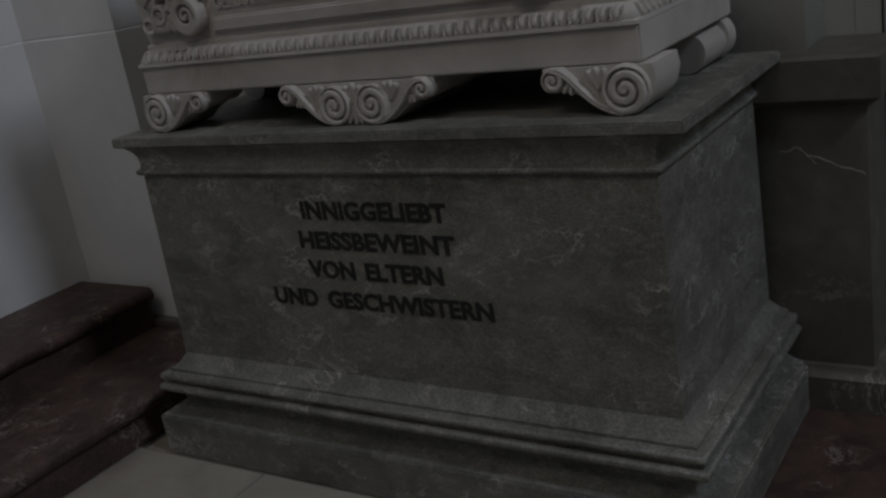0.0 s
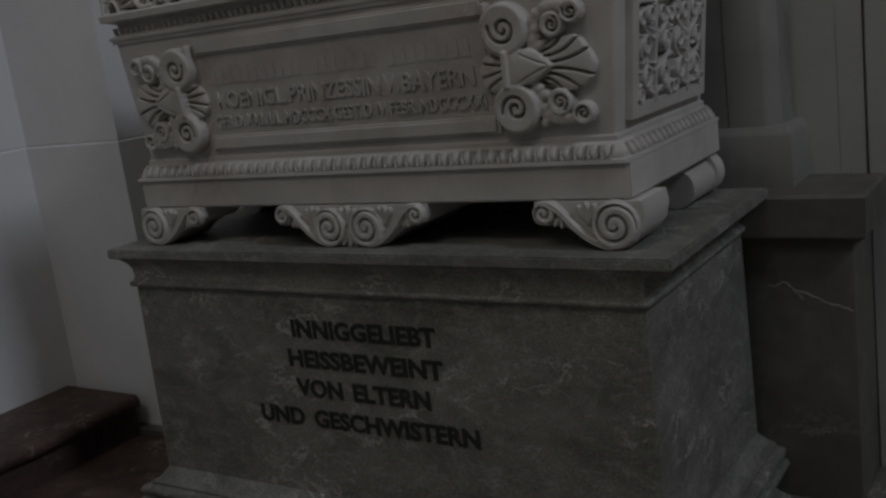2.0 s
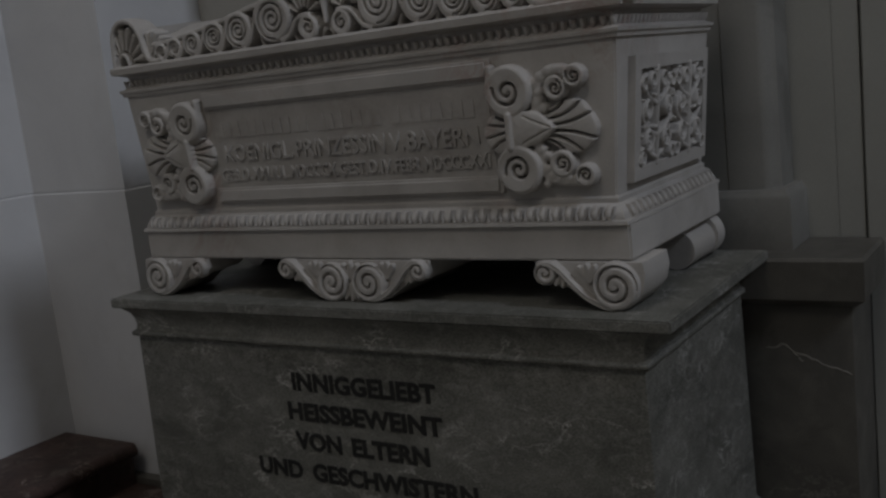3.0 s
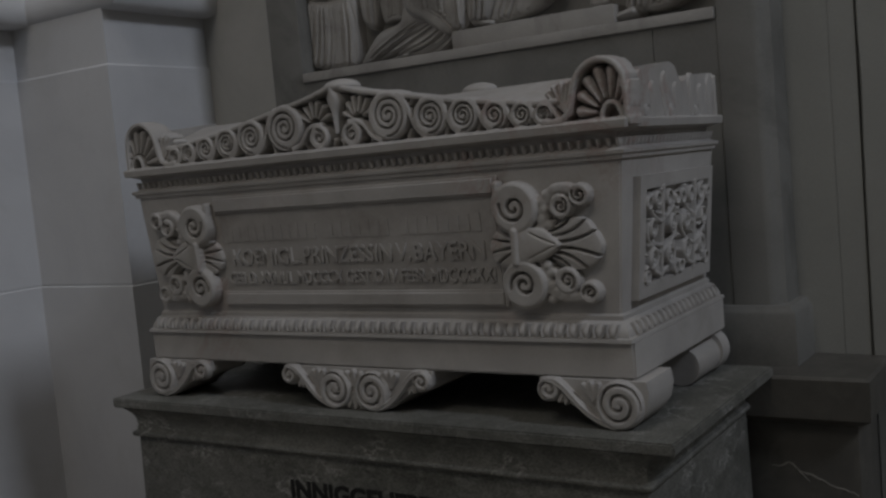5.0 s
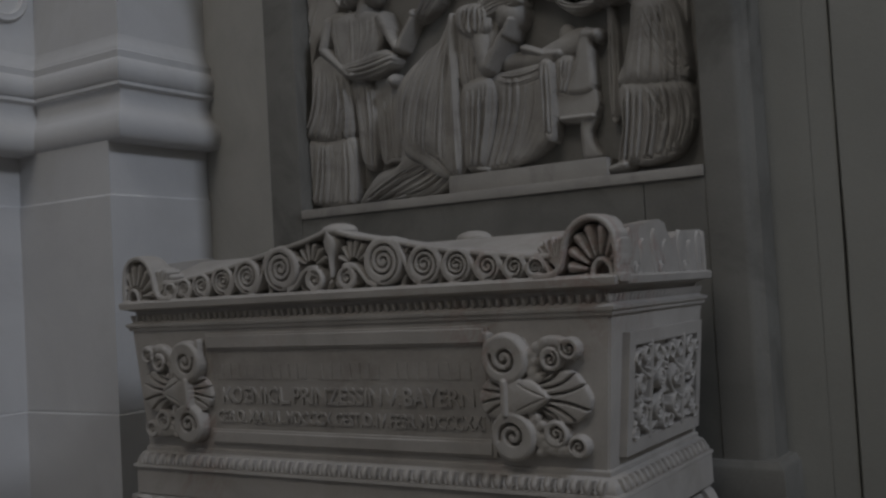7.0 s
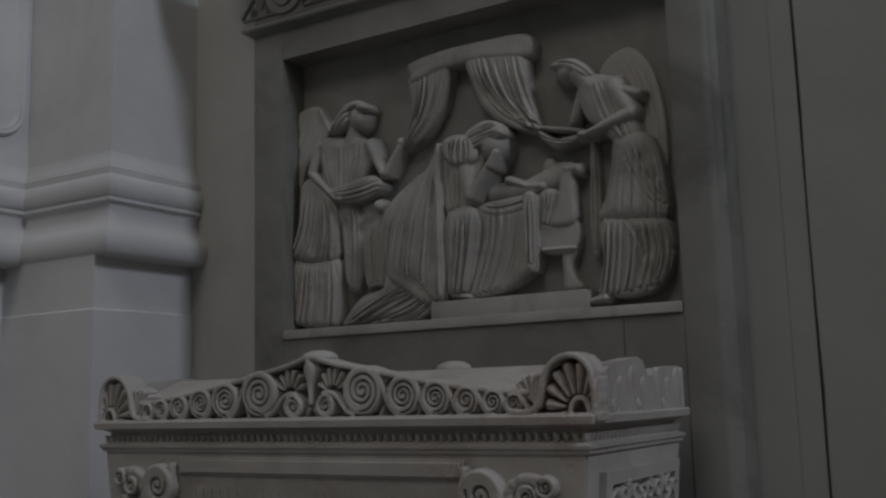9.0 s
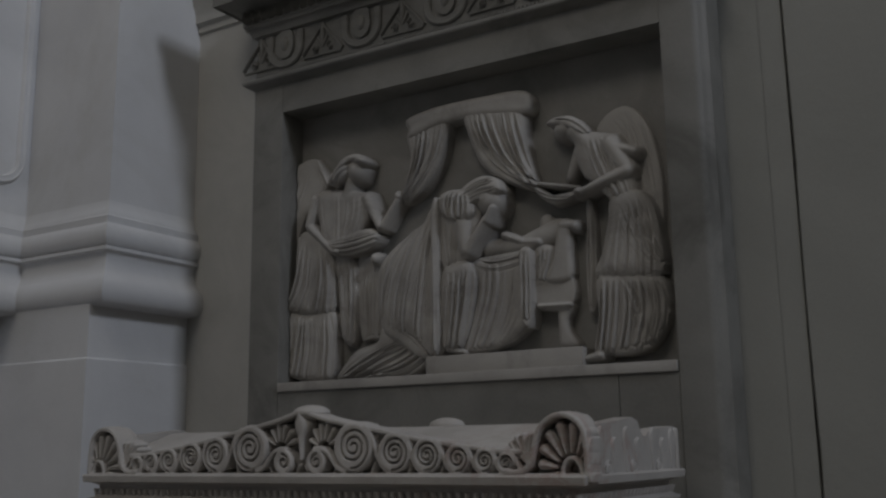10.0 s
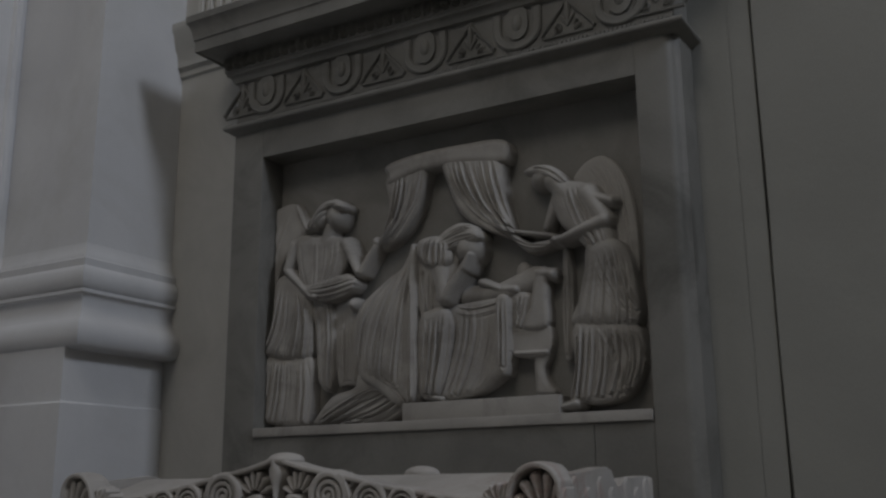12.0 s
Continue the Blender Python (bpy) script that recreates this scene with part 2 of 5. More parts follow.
class Field:
    """Carved ornament raised on a fine grid: scrolls, bands, leaves and fans cut with grooves."""

    def __init__(self, u0, u1, v0, v1, step):
        self.U, self.V = np.meshgrid(np.arange(u0, u1, step), np.arange(v0, v1, step))
        self.H = np.full(self.U.shape, -1.0)
        rs = np.random.RandomState(3)
        self.rough = sum(np.sin(self.U * a + self.V * b + c) for a, b, c in zip(rs.uniform(-260, 260, 9), rs.uniform(-260, 260, 9), rs.uniform(0, 6, 9))) / 9

    def up(self, h, inside):
        h = np.where(inside, h, -1.0)
        d = np.abs(self.H - h)
        self.H = np.maximum(self.H, h) + np.where(inside & (self.H > 0), np.maximum(0.004 - d, 0) ** 2 / 0.016, 0)

    def scroll(self, cu, cv, r, turns, way, start, high, groove=0.20, depth=0.7, eye=0.14):
        x, y = self.U - cu, self.V - cv
        p = np.hypot(x, y) / r
        a = (np.arctan2(y, x) - radians(start)) * way / (2 * math.pi)
        f = (p * turns - a + 0.5) % 1.0
        cut = np.clip(1 - np.abs(f - 0.5) / groove, 0, 1) ** 0.7 * (p > eye) * (p < 0.93)
        ring = 0.88 + 0.12 * np.sqrt(np.clip(1 - (2 * ((f + 0.5) % 1.0) - 1) ** 2, 0, 1))
        h = high * ring * np.sqrt(np.clip(1 - np.clip((p - 0.88) / 0.12, 0, 1) ** 2 * 0.8, 0, 1)) - high * depth * cut
        self.up(np.maximum(h, 0.001), p < 1)

    def band(self, pts, width, high, taper=1.0):
        best = np.full(self.U.shape, 9.0)
        for i, ((a, b), (c, d)) in enumerate(zip(pts, pts[1:])):
            l2 = (c - a) ** 2 + (d - b) ** 2 + 1e-12
            t = np.clip(((self.U - a) * (c - a) + (self.V - b) * (d - b)) / l2, 0, 1)
            k = 1 + (taper - 1) * (i + t) / (len(pts) - 1)
            best = np.minimum(best, np.hypot(self.U - a - t * (c - a), self.V - b - t * (d - b)) / (width / 2 * k))
        h = high * np.sqrt(np.clip(1 - np.clip((best - 0.45) / 0.55, 0, 1) ** 2 * 0.85, 0, 1)) - high * 0.16 * np.clip(1 - best / 0.35, 0, 1)
        self.up(h, best < 1)

    def leaf(self, cu, cv, angle, length, width, high, bend=0.0, vein=0.25):
        ca, sa = math.cos(radians(angle)), math.sin(radians(angle))
        s = ((self.U - cu) * ca + (self.V - cv) * sa) / length
        q = (-(self.U - cu) * sa + (self.V - cv) * ca) - bend * np.clip(s, 0, 1) ** 2
        w = width / 2 * (0.32 + 0.68 * np.clip(s, 0, 1) ** 0.8) * np.sqrt(np.clip(1 - np.clip((s - 0.7) / 0.3, 0, 1) ** 2, 0, 1)) + 1e-5
        c = q / w
        h = high * np.sqrt(np.clip(1 - c * c, 0, 1)) * (0.55 + 0.45 * np.clip(s, 0, 1)) - high * vein * np.clip(1 - np.abs(c) / 0.3, 0, 1)
        self.up(np.maximum(h, 0.001), (np.abs(c) < 1) & (s > 0) & (s < 1))

    def mesh(self, name, place, material):
        keep = self.H > 0.0
        keep[0] = keep[-1] = False
        keep[:, 0] = keep[:, -1] = False
        h = self.H
        sm = 2 * h
        for ax in (0, 1):
            for sh in (1, -1):
                o = np.roll(h, sh, ax)
                sm = sm + np.where(o > 0, o, h)
        h = np.where(keep, sm / 6 + 0.0006 * self.rough, -0.003)
        cell = keep[:-1, :-1] | keep[1:, :-1] | keep[:-1, 1:] | keep[1:, 1:]
        used = np.zeros(h.shape, bool)
        for a, b in ((0, 0), (1, 0), (0, 1), (1, 1)):
            used[a:used.shape[0] - 1 + a, b:used.shape[1] - 1 + b] |= cell
        ids = -np.ones(h.shape, int)
        ids[used] = np.arange(used.sum())
        r, c = np.nonzero(cell)
        quads = np.stack([ids[r, c], ids[r, c + 1], ids[r + 1, c + 1], ids[r + 1, c]], -1)
        me = bpy.data.meshes.new(name)
        me.from_pydata([place(float(u), float(v), float(q)) for u, v, q in zip(self.U[used], self.V[used], h[used])], [], quads.tolist())
        me.materials.append(material)
        finish(me, 70)
        return me


class Carving:
    """Rounded forms raised from the ground on a fine grid: smooth outlines, round limbs, and folds that run between two guiding curves."""

    def __init__(self, x0, x1, z0, z1, step):
        self.STEP = step
        self.X, self.Z = np.meshgrid(np.arange(x0, x1, step), np.arange(z0, z1, step))
        self.H = np.full(self.X.shape, -1.0)
        self.last = np.zeros(self.X.shape, bool)
        self.rs = np.random.RandomState(7)
        self.wob = sum(np.sin(self.X * a + self.Z * b + c) for a, b, c in zip(self.rs.uniform(-90, 90, 8), self.rs.uniform(-90, 90, 8), self.rs.uniform(0, 6, 8))) / 8

    def near(self, pts, margin):
        """The part of the grid round some points."""
        us, vs = [p[0] for p in pts], [p[1] for p in pts]
        c = lambda q, q0, n: int(np.clip((q - q0) / self.STEP, 0, n))
        h, w = self.X.shape
        x0, z0 = self.X[0, 0], self.Z[0, 0]
        return np.s_[c(min(vs) - margin, z0, h - 2):c(max(vs) + margin, z0, h - 1) + 1, c(min(us) - margin, x0, w - 2):c(max(us) + margin, x0, w - 1) + 1]

    def distance(self, win, pts):
        """Distance to a line through points, and how far along it the nearest place lies."""
        X, Z = self.X[win], self.Z[win]
        best, along = np.full(X.shape, 9.0), np.zeros(X.shape)
        for i, ((a, b), (c, d)) in enumerate(zip(pts, pts[1:])):
            t = np.clip(((X - a) * (c - a) + (Z - b) * (d - b)) / ((c - a) ** 2 + (d - b) ** 2 + 1e-12), 0, 1)
            q = np.hypot(X - a - t * (c - a), Z - b - t * (d - b))
            along = np.where(q < best, (i + t) / (len(pts) - 1), along)
            best = np.minimum(best, q)
        return best, along

    def join(self, win, h, inside):
        H = self.H[win]
        h = np.where(inside, h, -1.0)
        k = 0.005
        soft = np.where(inside & (H > 0), np.maximum(k - np.abs(H - h), 0) ** 2 / (4 * k), 0)
        H[:] = np.maximum(H, h) + soft
        self.last[:] = False
        self.last[win] = inside & (h >= H - soft - 1e-9)

    def shape(self, pts, low, high, edge=0.02):
        """A swelling form inside a smooth closed outline: it stands up to low at its rim and high within."""
        n = len(pts)
        line = []
        for i in range(n):
            p0, p1, p2, p3 = (np.array(pts[(i + k) % n]) for k in (-1, 0, 1, 2))
            for s in (0, 0.25, 0.5, 0.75):
                line.append(tuple(0.5 * (2 * p1 + (p2 - p0) * s + (2 * p0 - 5 * p1 + 4 * p2 - p3) * s * s + (3 * p1 - p0 - 3 * p2 + p3) * s ** 3)))
        line.append(line[0])
        win = self.near(line, 0.01)
        X, Z = self.X[win], self.Z[win]
        inside = np.zeros(X.shape, bool)
        for (a, b), (c, d) in zip(line, line[1:]):
            if b != d:
                inside ^= ((b > Z) != (d > Z)) & (X < (c - a) * (Z - b) / (d - b) + a)
        q, _ = self.distance(win, line)
        low = low + 0.5 * (high - low)
        h = low + (high - low) * np.sqrt(np.clip(1 - np.clip(1 - q / (1.2 * edge), 0, 1) ** 2, 0, 1))
        self.join(win, np.maximum(h + 0.0015 * self.wob[win], 0.002), inside)

    def limb(self, a, b, r0, r1, low, high):
        """A round tapering limb between two places."""
        win = self.near((a, b), max(r0, r1) + 0.005)
        q, s = self.distance(win, (a, b))
        d = q / (r0 + (r1 - r0) * s)
        self.join(win, low + high * np.sqrt(np.clip(1 - d * d, 0, 1)), d < 1)

    def ball(self, c, rx, rz, turn, low, high):
        win = self.near((c,), max(rx, rz) + 0.005)
        x, z = self.X[win] - c[0], self.Z[win] - c[1]
        ca, sa = math.cos(radians(turn)), math.sin(radians(turn))
        d = np.hypot((x * ca + z * sa) / rx, (z * ca - x * sa) / rz)
        self.join(win, low + high * np.sqrt(np.clip(1 - d * d, 0, 1)), d < 1)

    def flow(self, one, two, n, width, amp, loose=0.42, fade=0.2, open_end=True):
        """Folds of the newest form: ridges beside sharp hollows, from one curve across to another."""
        cut = np.zeros(self.X.shape)
        for count, wide, much in ((n, width, 0.62), (2 * n, 0.5 * width, 0.34)):
            for i in range(count):
                s = np.clip((i + 0.5 + loose * self.rs.uniform(-1, 1)) / count, 0, 1)
                q = [tuple(np.array(a) * (1 - s) + np.array(b) * s + self.rs.normal(0, width * loose * 0.8, 2)) for a, b in zip(one, two)]
                w = wide * self.rs.uniform(0.6, 1.35)
                line = bezier(*q, n=14)
                win = self.near(line, 3 * w)
                d, t = self.distance(win, line)
                k = much * np.clip(t / fade, 0, 1) * (1 if open_end else np.clip((1 - t) / fade, 0, 1)) * self.rs.uniform(0.15, 1.3)
                cut[win] += k * (np.exp(-(d / (0.62 * w)) ** 2) - 1.1 * np.exp(-((d - 1.2 * w) / (0.36 * w)) ** 2))
        self.H = np.where(self.last, np.maximum(self.H + amp * np.clip(cut, -1.5, 1.4), 0.003), self.H)

    def disc(self, cu, cv, r, turns, way, start, high, cut=0.004, outer=0.72, inner=0.10):
        """A flat scroll with a rounded rim and a thin spiral groove."""
        win = self.near(((cu, cv),), r + 0.004)
        p = np.hypot(self.X[win] - cu, self.Z[win] - cv) / r
        self.join(win, high * (0.55 + 0.45 * np.sqrt(np.clip(1 - np.clip((p - 0.82) / 0.18, 0, 1) ** 2, 0, 1))) - 0.12 * high * (1 - p), p < 1)
        self.groove(spiral(cu, cv, r * outer, turns, start, way, inner / outer), cut, 0.75 * high)

    def band(self, pts, width, low, high):
        """A flat-topped raised band along a line."""
        win = self.near(pts, width)
        d, _ = self.distance(win, pts)
        d = d / (width / 2)
        self.join(win, low + (high - low) * np.sqrt(np.clip(1 - np.clip((d - 0.4) / 0.6, 0, 1) ** 2, 0, 1)), d < 1)

    def groove(self, pts, width, depth):
        """A thin drilled line."""
        win = self.near(pts, width)
        d, t = self.distance(win, pts)
        k = np.clip(1.25 - d / (width / 2), 0, 1) * (0.55 + 0.45 * np.sin(np.pi * np.clip(t, 0.05, 0.95)) ** 0.5)
        H = self.H[win]
        H[:] = np.where(H > 0, np.maximum(H - depth * k, 0.002), H)

    def mesh(self, name, place, material, smooth=3, base=-0.004):
        keep = self.H > 0.0
        keep[0] = keep[-1] = False
        keep[:, 0] = keep[:, -1] = False
        h = self.H
        sm = smooth * h
        for ax in (0, 1):
            for sh in (1, -1):
                o = np.roll(h, sh, ax)
                sm = sm + np.where(o > 0, o, h)
        h = np.where(keep, sm / (smooth + 4), base)
        cell = keep[:-1, :-1] | keep[1:, :-1] | keep[:-1, 1:] | keep[1:, 1:]
        ids = -np.ones(h.shape, int)
        used = np.zeros(h.shape, bool)
        for a, b in ((0, 0), (1, 0), (0, 1), (1, 1)):
            used[a:used.shape[0] - 1 + a, b:used.shape[1] - 1 + b] |= cell
        ids[used] = np.arange(used.sum())
        r, c = np.nonzero(cell)
        quads = np.stack([ids[r, c], ids[r, c + 1], ids[r + 1, c + 1], ids[r + 1, c]], -1)
        me = bpy.data.meshes.new(name)
        me.from_pydata([place(float(u), float(v), float(q)) for u, v, q in zip(self.X[used], self.Z[used], h[used])], [], quads.tolist())
        me.materials.append(material)
        finish(me, 75)
        return me


def carved(name, field, place, material, parent, label=""):
    return tagged(piece(name, field.mesh(name, place, material), parent, Matrix()), label)

# ---------------------------------------------------------------- the setting
WALL_Y = 0.905

# floor of the church, and unseen far walls and vault added to close the room
tagged(part("ground", boxed(-9, 9, -8.6, 1.4, -0.3, -0.006), M_JOINT), "dark bedding under the stone floor", "floor", kind="structure")
tagged(part("ceiling", boxed(-9, 9, -8.6, 1.4, 11.5, 11.8), M_NAVE), "unseen plain dark plaster church ceiling", "ceiling", kind="structure")
tagged(part("wall_west", boxed(-9.2, -9, -8.6, 1.4, -0.3, 11.8), M_NAVE), "unseen plain dark plaster wall", "wall", kind="structure")
bm = bmesh.new()  # side wall with a high window
for a in ((-8.6, -2.3, -0.3, 11.8), (-0.6, 1.4, -0.3, 11.8), (-2.3, -0.6, -0.3, 7.5), (-2.3, -0.6, 9.7, 11.8)):
    box(bm, 8.6, 9.0, a[0], a[1], a[2], a[3])
tagged(part("wall_east", bm, M_NAVE), "unseen dark plaster wall with a high window", "wall", kind="structure")
bm = bmesh.new()  # unseen wall behind, opened for the fill light
for a in ((-9, -0.9, -0.3, 11.8), (2.7, 9, -0.3, 11.8), (-0.9, 2.7, -0.3, 7.9), (-0.9, 2.7, 11.1, 11.8)):
    box(bm, a[0], a[1], -6.7, -6.3, a[2], a[3])
tagged(part("wall_south", bm, M_NAVE), "unseen dark plaster wall with an opening for the fill light", "wall", kind="structure")

# wall behind the monument: strip beside the frame, then a rough joint and the plain wall
tagged(part("wall_north", boxed(-1.9, -0.5, WALL_Y, 1.4, -0.3, 11.5), M_STRIP), "limewashed wall strip beside the pilaster, light put into its tone", "wall", kind="structure")
tagged(part("wall_north", boxed(-0.5, 0.98, WALL_Y, 1.4, -0.3, 11.5), M_WALL), "grey limewashed wall strip behind the monument", "wall", kind="structure")
bm = bmesh.new()
rows = []
for i in range(90):
    z = -0.3 + 11.8 * i / 89
    x = 1.050 + 0.004 * noise.noise((z * 2.1, 0, 3)) + 0.0025 * noise.noise((z * 11, 5, 0))
    rows.append([bm.verts.new(p) for p in ((x + 0.03, 1.4, z), (x + 0.004, WALL_Y + 0.03, z), (x, WALL_Y + 0.004, z), (x + 0.005, WALL_Y - 0.004, z), (9, WALL_Y - 0.004, z), (9, 1.4, z))])
for a, b in zip(rows, rows[1:]):
    for j in range(5):
        bm.faces.new((a[j], a[j + 1], b[j + 1], b[j]))
tagged(part("wall_north", bm, M_WALL), "plain grey-green limewashed wall with a ragged joint", "wall", kind="structure")
bm = bmesh.new()
vs = [bm.verts.new(p) for p in ((0.979, WALL_Y, -0.3), (1.0460, WALL_Y, -0.3), (0.979, WALL_Y, 3.9), (1.0460, WALL_Y, 3.9), (0.979, 1.3, -0.3), (1.0460, 1.3, -0.3), (0.979, 1.3, 3.9), (1.0460, 1.3, 3.9))]
for q in ((0, 1, 3, 2), (1, 5, 7, 3), (4, 6, 7, 5)):
    bm.faces.new([vs[i] for i in q])
tagged(part("wall_north", bm, M_WALL), "grey limewashed wall strip behind the monument", "wall", kind="structure")
tagged(part("wall_joint", boxed(0.99, 1.11, WALL_Y + 0.02, 1.2, -0.3, 11.5), M_JOINT), "dark open joint between two wall faces", "joint", kind="structure")

# pilaster and flank wall in white plaster, with a moulded base that runs round both
PIL = [(-1.86, -5.0), (-1.86, 0.42), (-1.33, 0.42), (-1.33, WALL_Y)]
pilaster = thing("pilaster", "white plaster pilaster and flank wall with moulded base", "pilaster", kind="structure")
bm = bmesh.new()
sweep(bm, PIL, [(0.012, -0.02), (0.012, 1.258), (0.0, 1.262), (0.004, 1.27), (0.004, 2.045), (-0.006, 2.052), (-0.006, 2.25)])
part("pedestal", bm, M_PLASTER, pilaster, smooth=20)
UPPER = [(-1.795, -5.0), (-1.795, 0.462), (-1.305, 0.462), (-1.305, WALL_Y)]
bm = bmesh.new()
sweep(bm, UPPER, [(-0.12, 2.238), (0.020, 2.240)] + arc(0.024, 2.292, 0.050, -85, 60, 10, 0.62) + [(0.030, 2.346), (0.018, 2.356), (0.006, 2.380), (0.000, 2.405), (0.000, 2.425), (0.006, 2.440), (0.022, 2.446), (0.022, 2.458), (0.010, 2.462)]
      + arc(0.004, 2.505, 0.044, -70, 75, 8, 0.6) + [(0.012, 2.556), (0.014, 2.574), (0.004, 2.580), (0.002, 2.592), (-0.008, 2.606), (-0.014, 2.64)])
part("base_moulding", bm, M_PLASTER, pilaster, "white plaster double torus base")
bm = bmesh.new()
sweep(bm, UPPER, [(-0.014, 2.63), (-0.014, 11.5)])
part("shaft", bm, M_PLASTER, pilaster)
# long round-ended panel sunk between ridges on the flank wall
for n, (y0, y1) in enumerate(((0.24, 0.43), (-0.06, 0.13), (-0.36, -0.17))):
    bm = bmesh.new()
    place = plane_side(-1.795 - 0.014, 0, -1.795 - 0.014, 1)
    ends = [(y1, 6.0), (y1, 2.86)] + [((y0 + y1) / 2 + (y1 - y0) / 2 * math.cos(radians(a)), 2.86 + (y1 - y0) / 2 * math.sin(radians(a))) for a in range(-15, -180, -15)] + [(y0, 2.86), (y0, 6.0)]
    ribbon(bm, ends, 0.035, 0.022, place)
    part("flute_ridge", bm, M_PLASTER, pilaster)
# impost over the wall strip beside the frame
bm = bmesh.new()
sweep(bm, [(-1.33, WALL_Y - 0.0), (-0.6, WALL_Y - 0.0)], [(-0.01, 3.44), (0.012, 3.45), (0.012, 3.475), (0.03, 3.485), (0.035, 3.54), (0.05, 3.56), (0.062, 3.62), (0.075, 3.64), (0.075, 3.67), (-0.01, 3.68)], caps=True)
tagged(part("impost_trim", bm, M_STRIP), "grey plastered impost moulding on the wall strip", "moulding", kind="structure")

# reeded strip above the impost
for i in range(7):
    bm = bmesh.new()
    ribbon(bm, [(-1.22 + 0.052 * i, 3.70), (-1.22 + 0.052 * i, 4.6)], 0.034, 0.018, plane_front(WALL_Y))
    tagged(part("reed_trim", bm, M_STRIP), "upright plaster reed above the impost", "moulding", kind="structure")

# dark marble dado with cap and base, on the wall beside the plinth
dado = thing("dado", "dark veined marble dado beside the plinth", "dado", kind="structure")
part("panel", boxed(0.60, 1.052, 0.655, WALL_Y - 0.004, 0.115, 0.856, bevel=0.004), M_DADO, dado)
bm = bmesh.new()
sweep(bm, [(0.60, 0.655), (1.052, 0.655), (1.052, WALL_Y - 0.004)], [(-0.02, 0.0), (0.034, 0.0), (0.034, 0.098), (0.020, 0.112), (0.016, 0.128), (-0.02, 0.132)])
part("base", bm, M_DADO, dado)
bm = bmesh.new()
sweep(bm, [(0.60, 0.655), (1.052, 0.655), (1.052, WALL_Y - 0.004)], [(-0.05, 0.852), (0.010, 0.852), (0.038, 0.872), (0.040, 0.972), (0.033, 0.980), (-0.25, 0.981)])
part("cap", bm, M_DADO, dado, "dark moulded marble cap")
for run in ((0.832, 0.728, 0.90, 0.760, 0.945, 0.690, 1.045, 0.668, 0.0052), (0.885, 0.738, 0.90, 0.730, 0.91, 0.722, 0.925, 0.700, 0.003)):
    bm = bmesh.new()  # a pale vein that runs across the panel
    q = bezier(run[0:2], run[2:4], run[4:6], run[6:8], 26)
    q = [(u, v + 0.010 * noise.noise((u * 42, 1.5, 0)) + 0.004 * noise.noise((u * 130, 0, 2))) for u, v in q]
    ribbon(bm, q, run[8], 0.0008, plane_front(0.655), lambda t: 0.5 + 0.5 * abs(math.sin(t * 9)))
    part("vein", bm, M_VEIN, dado)
part("dado_backing", boxed(-0.93, 0.62, 0.63, WALL_Y - 0.004, 0.0, 0.978), M_DADO, dado)

# red marble paving beside the plinth
tagged(part("red_paving", boxed(0.80, 2.6, -0.152, 0.66, -0.05, 0.0, bevel=0.003), M_RED), "worn red marble paving beside the plinth", "paving", kind="structure")


def stone_step(x0, x1, z0, z1, y1):
    """One long step with a rounded overhanging nosing on its +x edge."""
    st = thing("stone_step", "worn dark red marble step with chipped rounded nosing", "step", group="steps by the flank wall", kind="structure")
    bm = bmesh.new()
    nose = [(x1 - 0.35, z1), (x1 - 0.012, z1)] + [(x1 - 0.012 + 0.024 * math.cos(radians(a)), z1 - 0.026 + 0.026 * math.sin(radians(a))) for a in range(75, -91, -15)] + [(x1 - 0.02, z1 - 0.056), (x1 - 0.35, z1 - 0.056)]
    rows = []
    for i in range(61):
        y = -5.0 + (y1 + 5.0) * i / 60
        y = y1 - (y1 + 5.0) * (1 - i / 60) ** 2
        rows.append([bm.verts.new((u + 0.006 * noise.noise((y * 5, v * 20, z1)) * (u > x1 - 0.1), y, v + 0.004 * noise.noise((y * 7, u * 9, 4)) * (u > x1 - 0.1))) for u, v in nose])
    for a, b in zip(rows, rows[1:]):
        for j in range(len(nose) - 1):
            bm.faces.new((a[j], a[j + 1], b[j + 1], b[j]))
    bm.faces.new(rows[0])
    bm.faces.new(rows[-1])
    box(bm, x0, x1 - 0.3, -5.0, y1, z1 - 0.056, z1)
    part("tread", bm, M_RED, st)
    part("riser", boxed(x0, x1 - 0.022, -5.0, y1 - 0.004, z0, z1 - 0.054), M_RED, st)


stone_step(-1.9, -1.0, 0.0, 0.158, 0.405)
stone_step(-1.9, -1.44, 0.158, 0.318, 0.365)
# low dark skirting at the pilaster's foot
tagged(part("baseboard", boxed(-1.5, -0.9, 0.36, 0.404, 0.158, 0.185, bevel=0.003), M_DADO), "low dark stone skirting by the steps", "baseboard", kind="structure")
tagged(part("baseboard", boxed(-1.315, -0.9, 0.41, WALL_Y - 0.01, 0.0, 0.19, bevel=0.003), M_DADO), "dark stone block behind the steps", "baseboard", kind="structure")

# ---------------------------------------------------------------- the marble plinth
PLX, PLY0, PLY1 = 0.783, -0.059, 0.62
plinth = thing("plinth", "grey-green veined marble plinth with dark painted inscription", "plinth")
bm = bmesh.new()
sweep(bm, rect(PLX, PLY0, PLY1), [(0.008, 0.30), (0.0, 0.885)], closed=True, caps=True)
part("die", bm, M_PLINTH, plinth)
bm = bmesh.new()
